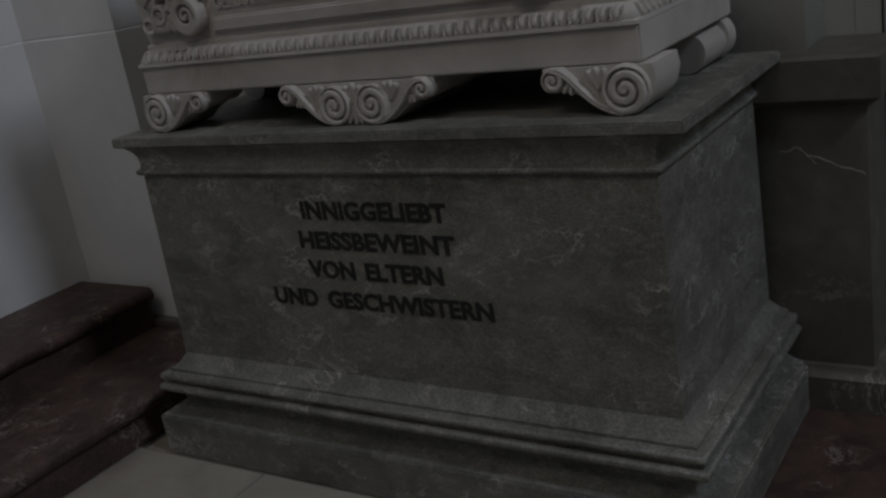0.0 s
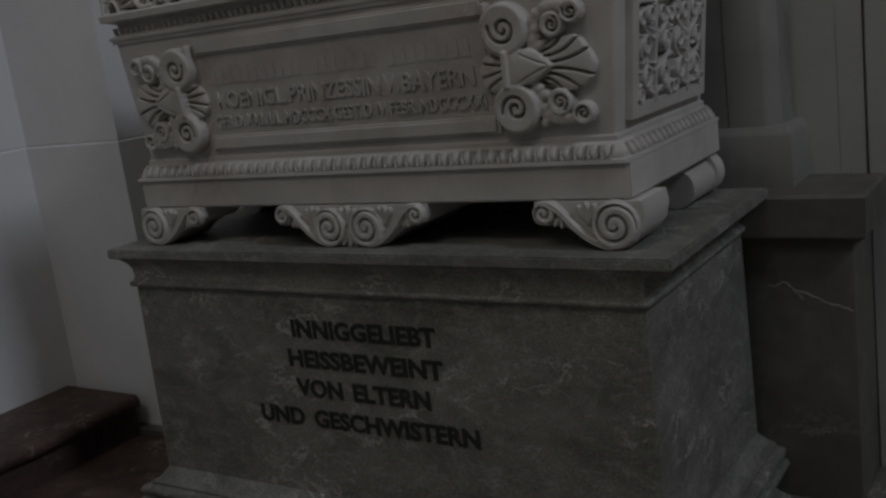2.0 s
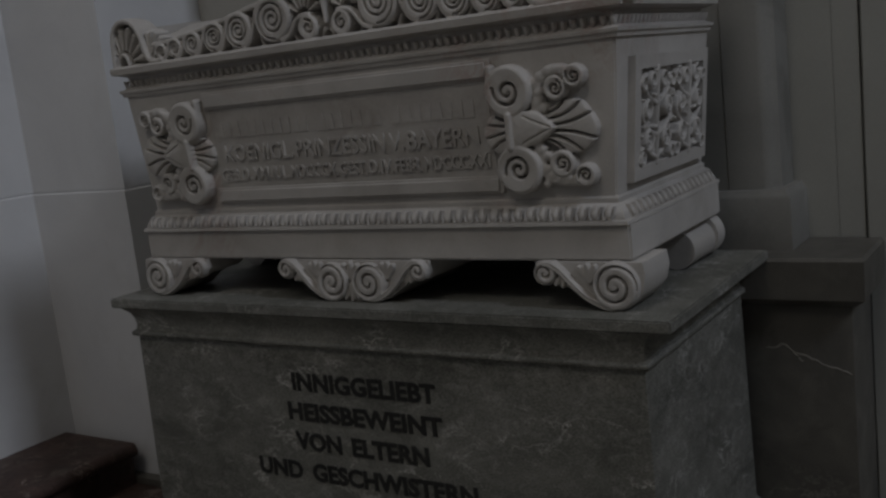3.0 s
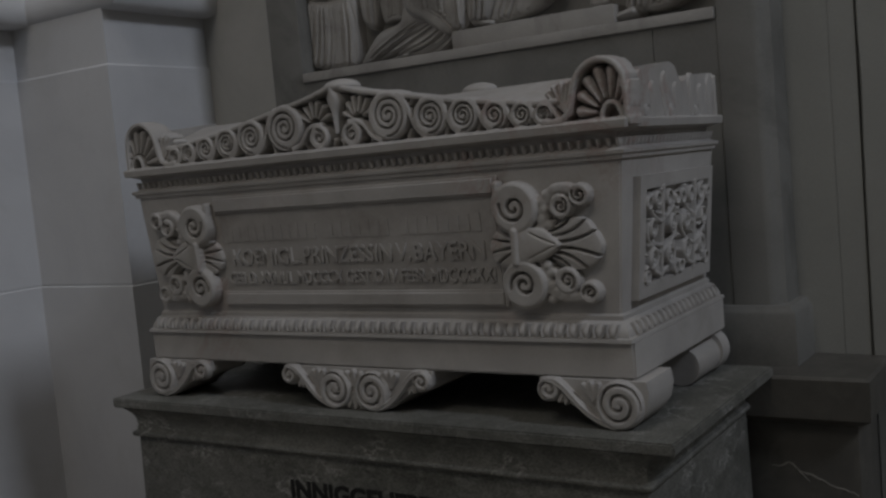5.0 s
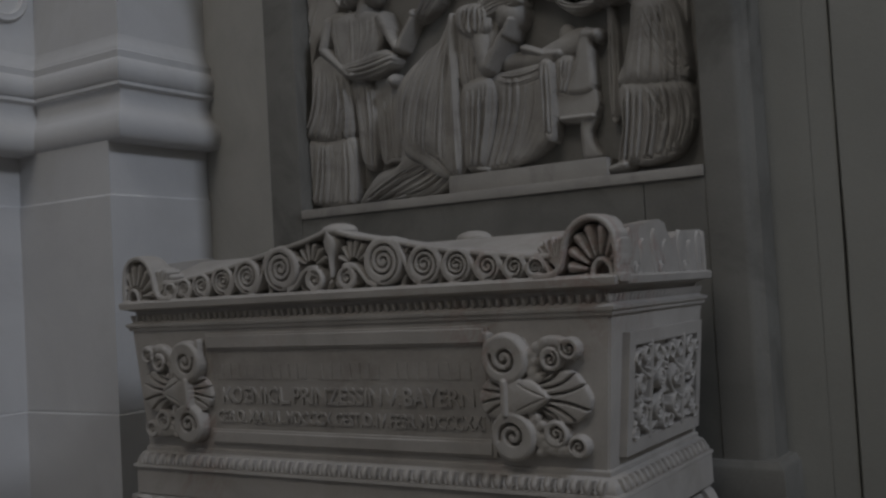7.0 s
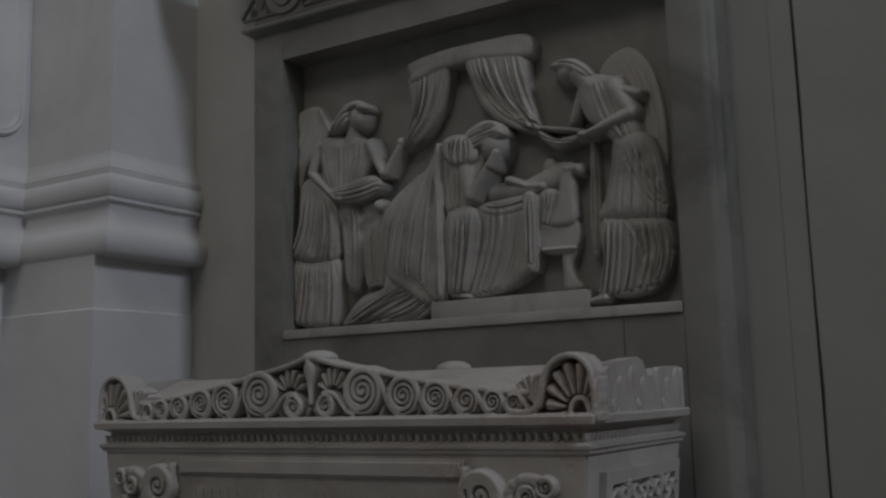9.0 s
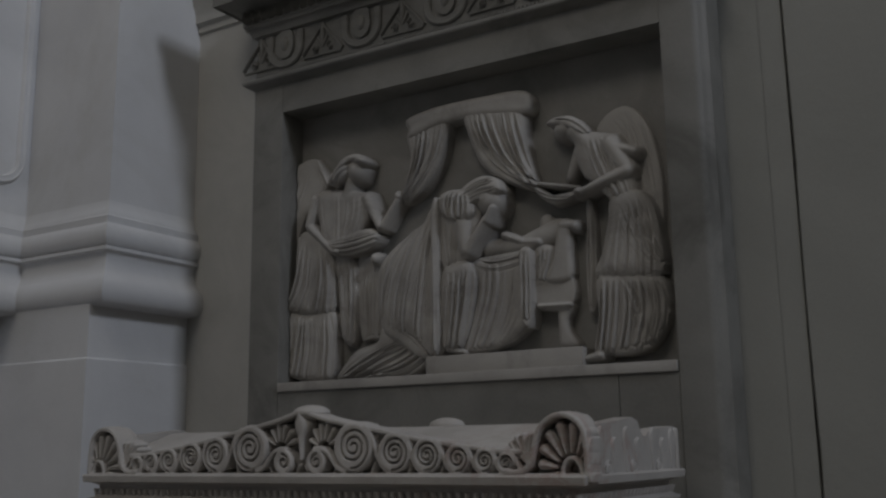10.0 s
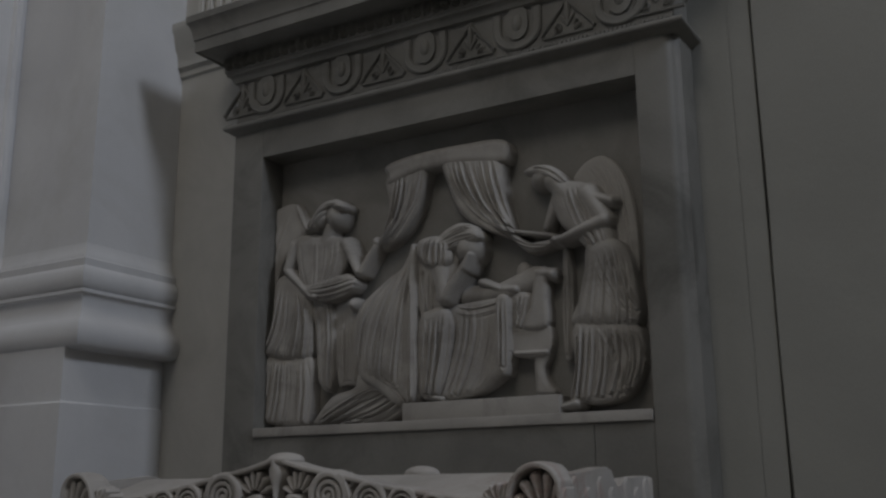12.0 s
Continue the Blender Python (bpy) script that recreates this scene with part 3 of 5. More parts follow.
sweep(bm, rect(PLX, PLY0, PLY1), [(-0.01, 0.884), (0.003, 0.885)] + arc(0.005, 0.895, 0.009, -80, 80, 5) + [(0.003, 0.906), (0.001, 0.918), (0.003, 0.938), (0.010, 0.955), (0.020, 0.966), (0.028, 0.9735)], closed=True)
part("cornice", bm, M_PLINTH, plinth)
bm = bmesh.new()
box(bm, -0.852, 0.856, -0.088, 0.635, 0.972, 1.0)
bmesh.ops.bevel(bm, geom=list(bm.edges), offset=0.004, segments=2, affect="EDGES")
part("top_slab", bm, M_PLINTH, plinth)
bm = bmesh.new()
sweep(bm, rect(PLX, PLY0, PLY1), [(0.088, 0.128), (0.062, 0.134), (0.038, 0.146), (0.030, 0.168), (0.034, 0.192), (0.048, 0.208), (0.070, 0.212)] + arc(0.070, 0.226, 0.013, -80, 80, 5)
      + [(0.062, 0.240), (0.062, 0.246), (0.072, 0.248)] + arc(0.064, 0.261, 0.012, -70, 80, 4) + [(0.050, 0.274), (0.050, 0.282), (0.034, 0.286), (0.026, 0.296), (0.010, 0.316), (0.0, 0.340)], closed=True)
part("base_moulding", bm, M_PLINTH, plinth)
bm = bmesh.new()
box(bm, -0.89, 0.885, -0.15, 0.635, -0.004, 0.132)
bmesh.ops.bevel(bm, geom=list(bm.edges), offset=0.006, segments=2, affect="EDGES")
part("base_block", bm, M_PLINTH, plinth)
for words, w, x, z in (("INNIGGELIEBT", 0.454, 0.022, 0.767), ("HEISSBEWEINT", 0.489, 0.015, 0.685), ("VON ELTERN", 0.428, -0.003, 0.604), ("UND GESCHWISTERN", 0.702, -0.010, 0.519)):
    text_line("inscription", words, 0.066, 0.0012, w, 0.0023, M_INK, plinth, 0.5, pose(x, PLY0 - 0.0012 - 0.014 * (0.885 - z) * 0.95, z), "dark painted capital letters")

# ---------------------------------------------------------------- the marble sarcophagus
SY1 = 0.60
CRX, CRY = 0.716, 0.025  # foot of the body
CTX, CTY = 0.750, 0.006  # head of the body
BZ0, BZ1 = 1.228, 1.584
sarc = thing("sarcophagus", "white marble sarcophagus with carved scrolls on a grey plinth", "sarcophagus")
bm = bmesh.new()
box(bm, -0.75, 0.75, 0.0, SY1, 1.104, 1.188)
bmesh.ops.bevel(bm, geom=list(bm.edges), offset=0.005, segments=2, affect="EDGES")
part("base_slab", bm, M_MARBLE, sarc)
bm = bmesh.new()
lo = [(-CRX, CRY), (CRX, CRY), (CRX, SY1 - 0.025), (-CRX, SY1 - 0.025)]
hi = [(-CTX, CTY), (CTX, CTY), (CTX, SY1 - 0.006), (-CTX, SY1 - 0.006)]
va = [bm.verts.new((*p, 1.2)) for p in lo]
vb = [bm.verts.new((*p, BZ0)) for p in lo]
vc = [bm.verts.new((*p, BZ1)) for p in hi]
for a, b in ((va, vb), (vb, vc)):
    for i in range(4):
        bm.faces.new((a[i], a[(i + 1) % 4], b[(i + 1) % 4], b[i]))
bm.faces.new(vc)
bmesh.ops.bevel(bm, geom=[e for e in bm.edges if abs(e.verts[0].co.z - e.verts[1].co.z) > 0.1], offset=0.004, segments=2, affect="EDGES")
part("body", bm, M_MARBLE, sarc)
# foot moulding with a band of eggs
bm = bmesh.new()
sweep(bm, rect(CRX, CRY, SY1 - 0.025), [(0.034, 1.184), (0.033, 1.192), (0.026, 1.194), (0.026, 1.200), (0.014, 1.224), (0.006, 1.228), (0.006, 1.238), (-0.004, 1.246)], closed=True)
foot_band = part("foot_moulding", bm, M_MARBLE, sarc)
bm = bmesh.new()
rows = []
for i in range(7):
    s = i / 6
    w = 0.0105 * math.sin(math.pi * (0.12 + 0.80 * s)) ** 0.6
    rows.append([bm.verts.new((w * c, -0.0155 + 0.012 * s - 0.0105 * math.sqrt(max(0, 1 - c * c)) * math.sin(math.pi * (0.1 + 0.85 * s)), -0.016 + 0.034 * s)) for c in (-1, -0.7, 0, 0.7, 1)])
for a, b in zip(rows, rows[1:]):
    for j in range(4):
        bm.faces.new((a[j], a[j + 1], b[j + 1], b[j]))
for sx in (-1, 1):  # thin shell round the egg
    ribbon(bm, [(sx * 0.0135, 0.016), (sx * 0.0138, 0.0), (sx * 0.008, -0.014)], 0.004, 0.010, lambda u, v, h: Vector((u, -0.010 + 0.35 * v - h, v)))
egg = mesh_of("egg", bm, M_MARBLE)
for i in range(46):
    piece("egg", egg, foot_band, pose(-0.705 + 1.41 * i / 45, CRY - 0.011, 1.208) @ Matrix.Diagonal((0.94, 0.98, 0.92, 1)))
for i in range(17):
    piece("egg", egg, foot_band, pose(CRX + 0.012, 0.045 + 0.51 * i / 16, 1.208, 0, 0, 90) @ Matrix.Diagonal((0.94, 0.9, 0.92, 1)))
# cornice under the lid with a band of leaves
bm = bmesh.new()
sweep(bm, rect(CTX, CTY, SY1 - 0.006), [(-0.01, 1.570), (0.005, 1.572), (0.006, 1.580), (0.011, 1.583), (0.012, 1.590), (0.002, 1.593), (-0.010, 1.600), (-0.012, 1.614), (-0.008, 1.626), (0.008, 1.632), (0.022, 1.635), (0.024, 1.651), (0.020, 1.655)], closed=True, caps=True)
head_band = part("lid_cornice", bm, M_MARBLE, sarc)
bm = bmesh.new()
rows = []
for q, w, d in ((0.0, 0.0035, 0.004), (0.25, 0.0062, 0.010), (0.6, 0.0070, 0.012), (1.0, 0.0070, 0.015)):  # a short hanging tongue
    rows.append([bm.verts.new((w * c, 0.010 - d * math.sqrt(1.02 - c * c), 0.020 * q)) for c in (-1, -0.6, 0, 0.6, 1)])
for a, b in zip(rows, rows[1:]):
    for j in range(4):
        bm.faces.new((a[j], a[j + 1], b[j + 1], b[j]))
bm.faces.new(rows[0])
tongue = mesh_of("leaf", bm, M_MARBLE)
for i in range(68):
    piece("leaf", tongue, head_band, pose(-0.745 + 1.49 * i / 67, CTY - 0.001, 1.596))
for i in range(26):
    piece("leaf", tongue, head_band, pose(CTX + 0.001, 0.016 + 0.570 * i / 25, 1.596, 0, 0, 90))

# inscription panel between the two scroll ornaments
LEAN = plane_lean(CRY, BZ0, CTY, BZ1)
bm = bmesh.new()
for z0, z1, h in ((1.518, 1.552, 0.013), (1.262, 1.292, 0.013)):
    plate(bm, [(-0.44, z0), (0.44, z0), (0.44, z1), (-0.44, z1)], LEAN, h)
    plate(bm, [(-0.45, z0 - 0.006), (0.45, z0 - 0.006), (0.45, z1 + 0.006), (-0.45, z1 + 0.006)], LEAN, h - 0.006)
bmesh.ops.bevel(bm, geom=list(bm.edges), offset=0.002, segments=1, affect="EDGES")
part("panel_frame", bm, M_MARBLE, sarc)
bm = bmesh.new()
plate(bm, [(-0.435, 1.29), (0.435, 1.29), (0.435, 1.52), (-0.435, 1.52)], LEAN, 0.002)
field = part("inscription_field", bm, M_FIELD, sarc)
tilt = math.degrees(math.atan2(CTY - CRY, BZ1 - BZ0))
for words, w, z, s in (("KOENIGL. PRINZESSIN V. BAYERN", 0.80, 1.371, 0.060), ("GEB. D. XXI. IUL. MDCCCX. GEST. D. IV. FEBR. MDCCCXXI", 0.845, 1.318, 0.046)):
    text_line("raised_word", words, s, 0.004, w, 0.0006, M_FIELD, field, 0.2, Matrix.Translation(LEAN(0, z, 0.0032)) @ Matrix.Rotation(radians(-tilt), 4, "X"))
x = -0.410
for count in (11, 7, 8):  # three words as plain upright bars
    for i in range(count):
        bm = bmesh.new()
        plate(bm, [(x, 1.434), (x + 0.018, 1.434), (x + 0.018, 1.474), (x, 1.474)], LEAN, 0.0042)
        part("letter_bar", bm, M_FIELD, field)
        x += 0.0294
    x += 0.026


def scroll_ornament(sign):
    """Palmette between two pairs of scrolls, lying on its side."""
    f = Carving(0.415, 0.725, 1.235, 1.570, 0.0016)
    # long leaves outwards and short leaves inwards, parted by drilled lines
    f.shape(((0.580, 1.425), (0.620, 1.453), (0.663, 1.455), (0.687, 1.429), (0.702, 1.398), (0.691, 1.366), (0.662, 1.346), (0.627, 1.344), (0.602, 1.359), (0.573, 1.379)), 0.010, 0.022, 0.03)
    for line in (((0.569, 1.428), (0.608, 1.432), (0.625, 1.446), (0.632, 1.460)), ((0.579, 1.420), (0.620, 1.417), (0.648, 1.433), (0.668, 1.454)), ((0.595, 1.406), (0.632, 1.405), (0.666, 1.414), (0.695, 1.432)),
                 ((0.593, 1.393), (0.632, 1.394), (0.668, 1.384), (0.698, 1.371)), ((0.583, 1.384), (0.617, 1.385), (0.643, 1.366), (0.665, 1.345)), ((0.573, 1.378), (0.600, 1.373), (0.615, 1.360), (0.627, 1.341))):
        f.groove(bezier(*line, n=14), 0.0062, 0.022)
    f.shape(((0.505, 1.432), (0.471, 1.443), (0.441, 1.429), (0.426, 1.397), (0.435, 1.365), (0.464, 1.349), (0.499, 1.364)), 0.008, 0.018, 0.02)
    for line in (((0.498, 1.421), (0.478, 1.423), (0.464, 1.428), (0.444, 1.439)), ((0.497, 1.408), (0.472, 1.409), (0.451, 1.412), (0.425, 1.417)), ((0.496, 1.396), (0.471, 1.395), (0.449, 1.390), (0.425, 1.383)), ((0.495, 1.384), (0.477, 1.382), (0.462, 1.375), (0.443, 1.360))):
        f.groove(bezier(*line, n=10), 0.0055, 0.018)
    # leafy stems that carry the outer scrolls
    f.band(bezier((0.553, 1.431), (0.589, 1.447), (0.550, 1.486), (0.594, 1.513)) + bezier((0.594, 1.513), (0.616, 1.527), (0.631, 1.521), (0.654, 1.510))[1:], 0.026, 0.010, 0.022)
    f.band(bezier((0.548, 1.374), (0.581, 1.355), (0.550, 1.317), (0.576, 1.296)) + bezier((0.576, 1.296), (0.595, 1.284), (0.622, 1.279), (0.657, 1.287))[1:], 0.026, 0.010, 0.022)
    for c, r in (((0.566, 1.495), 0.014), ((0.576, 1.477), 0.012), ((0.566, 1.455), 0.014), ((0.581, 1.442), 0.012), ((0.581, 1.509), 0.013), ((0.602, 1.520), 0.013), ((0.621, 1.520), 0.012),
                 ((0.568, 1.353), 0.013), ((0.581, 1.338), 0.012), ((0.560, 1.319), 0.013), ((0.575, 1.309), 0.013), ((0.588, 1.296), 0.013), ((0.607, 1.289), 0.013), ((0.628, 1.287), 0.012), ((0.573, 1.279), 0.012)):
        f.ball(c, r * 1.1, r * 0.9, 30, 0.014, 0.010)
    for c, r, way, start in (((0.616, 1.483), 0.027, -1, 60), ((0.662, 1.505), 0.025, 1, 150), ((0.615, 1.321), 0.030, 1, -60), ((0.666, 1.294), 0.025, -1, 200)):
        f.disc(*c, r, 1.35, way, start, 0.028, 0.0048, 0.66, 0.14)
    # calyx with a collar, then the two great scrolls
    f.shape(((0.499, 1.435), (0.532, 1.439), (0.570, 1.435), (0.593, 1.417), (0.608, 1.400), (0.590, 1.383), (0.558, 1.366), (0.518, 1.359), (0.493, 1.362)), 0.020, 0.036, 0.03)
    f.groove(bezier((0.538, 1.429), (0.558, 1.418), (0.579, 1.410), (0.598, 1.402), n=8), 0.004, 0.006)
    f.groove(bezier((0.533, 1.371), (0.555, 1.381), (0.577, 1.391), (0.598, 1.398), n=8), 0.004, 0.006)
    f.band(((0.502, 1.432), (0.499, 1.364)), 0.018, 0.030, 0.042)
    f.disc(*(0.504, 1.485), 0.058, 1.5, 1, 165, 0.036, 0.0066, 0.60, 0.10)
    f.disc(*(0.511, 1.313), 0.056, 1.5, -1, 195, 0.036, 0.0066, 0.60, 0.10)
    f.band(((0.459, 1.538), (0.457, 1.495)), 0.018, 0.012, 0.026)
    return carved("scroll_ornament", f, lambda u, v, h: LEAN(sign * u - 0.006, v - 0.002, h), M_MARBLE, sarc, "carved marble palmette between scrolls")


scroll_ornament(1)
scroll_ornament(-1)

# end panel with crowded scroll carving
SIDE = plane_side(CRX, BZ0, CTX, BZ1)
bm = bmesh.new()
for u0, u1, z0, z1 in ((0.075, 0.545, 1.500, 1.530), (0.075, 0.545, 1.262, 1.292), (0.075, 0.108, 1.292, 1.500), (0.515, 0.545, 1.292, 1.500)):
    plate(bm, [(u0, z0), (u1, z0), (u1, z1), (u0, z1)], SIDE, 0.018)
part("end_frame", bm, M_MARBLE, sarc)
f = Carving(0.100, 0.524, 1.284, 1.508, 0.0017)
rnd = random.Random(5)
for u0 in (0.205, 0.415):  # two candelabra of stems, leaves and scrolls that crowd the whole panel
    f.band([(u0, 1.288), (u0, 1.500)], 0.014, 0.010, 0.022)
    for k in (-1, 1):
        for v0, dv, reach in ((1.300, 0.060, 0.070), (1.350, 0.075, 0.085), (1.420, 0.060, 0.070)):
            f.band(bezier((u0, v0), (u0 + k * reach * 0.5, v0 + dv * 0.2), (u0 + k * reach * 1.2, v0 + dv * 0.4), (u0 + k * reach, v0 + dv)), 0.011, 0.008, 0.020)
        for u, v, r, w in ((0.052, 1.342, 0.027, 1), (0.060, 1.412, 0.023, -1), (0.034, 1.472, 0.021, 1), (0.086, 1.468, 0.017, -1), (0.088, 1.306, 0.017, 1)):
            f.disc(u0 + k * u, v, r, 1.7, w * k, rnd.uniform(0, 360), 0.025, 0.0044, 0.74, 0.12)
        for i in range(34):
            u, v, a = u0 + k * rnd.uniform(0.006, 0.100), rnd.uniform(1.292, 1.498), rnd.uniform(0, 6.28)
            f.limb((u, v), (u + 0.014 * math.cos(a), v + 0.014 * math.sin(a)), 0.0035, 0.0065, 0.002, rnd.uniform(0.008, 0.022))
carved("end_carving", f, SIDE, M_MARBLE, sarc, "crowded carved scrolls and leaves")


def scroll_foot(x, shape, y0, y1):
    """A scroll foot: S-shaped section run back under the slab, with carved face."""
    bm = bmesh.new()
    face = plane_front(y0)
    zc = 1.0
    if shape == 0:
        out = [(-0.235, 1.104), (-0.235, 1.076), (-0.222, 1.058), (-0.195, 1.056), (-0.17, 1.05), (-0.11, 1.008), (-0.065, 1.0), (0.065, 1.0), (0.11, 1.008), (0.17, 1.05), (0.195, 1.056), (0.222, 1.058), (0.235, 1.076), (0.235, 1.104)]
    else:
        s = shape
        out = [(s * 0.085, 1.104), (s * 0.09, 1.075), (s * 0.082, 1.04), (s * 0.06, 1.012), (s * 0.02, 1.0), (s * -0.02, 1.006), (s * -0.06, 1.034), (s * -0.10, 1.052), (s * -0.14, 1.060), (s * -0.165, 1.076), (s * -0.165, 1.104)]
    plate(bm, [(x + u, v) for u, v in out], face, 0.0, -(y1 - y0))
    foot = part("scroll_foot", bm, M_MARBLE, sarc, "carved marble scroll foot")
    if shape == 0:
        f = Field(x - 0.245, x + 0.245, 0.996, 1.108, 0.0016)
        for a in (62, 90, 118, -65, -90, -115):
            f.leaf(x, 1.052, a, 0.052, 0.020, 0.014)
        for s in (-1, 1):
            for a in (60, 85, 110):
                f.leaf(x + s * 0.112, 1.058, 90 - s * (90 - a), 0.046, 0.020, 0.014)
            for a in (-70, -95, -120):
                f.leaf(x + s * 0.172, 1.082, 90 - s * (90 - a), 0.034, 0.014, 0.012)
            f.band(bezier((x + s * 0.210, 1.104), (x + s * 0.160, 1.104), (x + s * 0.150, 1.022), (x + s * 0.065, 1.006)), 0.017, 0.018)
            f.scroll(x + s * 0.058, 1.050, 0.050, 2.3, -s, 90, 0.020, 0.16, 0.75)
            f.scroll(x + s * 0.209, 1.081, 0.026, 1.7, s, 90, 0.017, 0.18, 0.75)
    else:
        s = shape
        f = Field(x - 0.18, x + 0.18, 0.996, 1.108, 0.0016)
        for a in (60, 85, 110):
            f.leaf(x - s * 0.036, 1.056, 90 + s * (90 - a), 0.048, 0.020, 0.014)
        for a in (-60, -90, -120):
            f.leaf(x - s * 0.100, 1.083, 90 + s * (90 - a), 0.036, 0.014, 0.012)
        f.band(bezier((x - s * 0.140, 1.104), (x - s * 0.090, 1.104), (x - s * 0.075, 1.022), (x + s * 0.015, 1.006)), 0.017, 0.018)
        f.scroll(x + s * 0.026, 1.054, 0.053, 2.4, -s, 90, 0.020, 0.15, 0.75)
        f.scroll(x - s * 0.139, 1.080, 0.027, 1.7, s, 90, 0.017, 0.18, 0.75)
    carved("foot_carving", f, face, M_MARBLE, foot)
    return foot


scroll_foot(0.0, 0, -0.008, 0.30)
scroll_foot(0.690, 1, -0.010, 0.135)
scroll_foot(-0.675, -1, -0.010, 0.135)
for s in (-1, 1):  # plain drums under the far end
    bm = bmesh.new()
    bmesh.ops.create_cone(bm, cap_ends=True, segments=40, radius1=0.048, radius2=0.048, depth=0.17, matrix=Matrix.Translation((s * 0.704, 0.465, 1.049)) @ Matrix.Rotation(radians(90), 4, "X"))
    bmesh.ops.create_cone(bm, cap_ends=True, segments=40, radius1=0.056, radius2=0.056, depth=0.055, matrix=Matrix.Translation((s * 0.704, 0.568, 1.056)) @ Matrix.Rotation(radians(90), 4, "X"))
    part("drum_foot", bm, M_MARBLE, sarc, "plain round marble foot")

# lid and its carved crest
bm = bmesh.new()
prof = [(0.05, 1.636), (0.06, 1.706), (0.255, 1.770), (0.345, 1.770), (SY1 - 0.06, 1.706), (SY1 - 0.05, 1.636)]
lo = [bm.verts.new((-0.716, y, z)) for y, z in prof]
hi = [bm.verts.new((0.716, y, z)) for y, z in prof]
for i in range(len(prof) - 1):
    bm.faces.new((lo[i], hi[i], hi[i + 1], lo[i + 1]))
bm.faces.new(lo)
bm.faces.new(hi)
bmesh.ops.bevel(bm, geom=list(bm.edges), offset=0.006, segments=2, affect="EDGES")
part("lid", bm, M_MARBLE, sarc, "low gabled marble lid")
bm = bmesh.new()
bmesh.ops.create_uvsphere(bm, u_segments=18, v_segments=10, radius=0.034, matrix=Matrix.Translation((0.25, 0.30, 1.772)) @ Matrix.Diagonal((1.5, 1, 0.6, 1)))
part("lid_knob", bm, M_MARBLE, sarc)

CREST = plane_front(0.036)  # sunk ground; the carving stands up to the front of the crest
TOPS = ((0.0, 0.176), (0.08, 0.153), (0.18, 0.134), (0.28, 0.115), (0.36, 0.099), (0.46, 0.086), (0.56, 0.072), (0.61, 0.070), (0.635, 0.082), (0.655, 0.108), (0.68, 0.134), (0.71, 0.148), (0.74, 0.146), (0.762, 0.126), (0.772, 0.090))


def crest_top(x):
    x = abs(x)
    for (a, p), (b, q) in zip(TOPS, TOPS[1:]):
        if x <= b:
            return 1.638 + p + (q - p) * (x - a) / (b - a)
    return 1.638 + TOPS[-1][1]


bm = bmesh.new()
outline = [(-0.770, 1.638), (0.770, 1.638)] + [(0.770 - 1.54 * i / 110, crest_top(0.770 - 1.54 * i / 110)) for i in range(111)]
plate(bm, outline, CREST, -0.016, -0.045)
crest = part("crest", bm, M_FIELD, sarc, "scroll-carved marble crest on the lid")


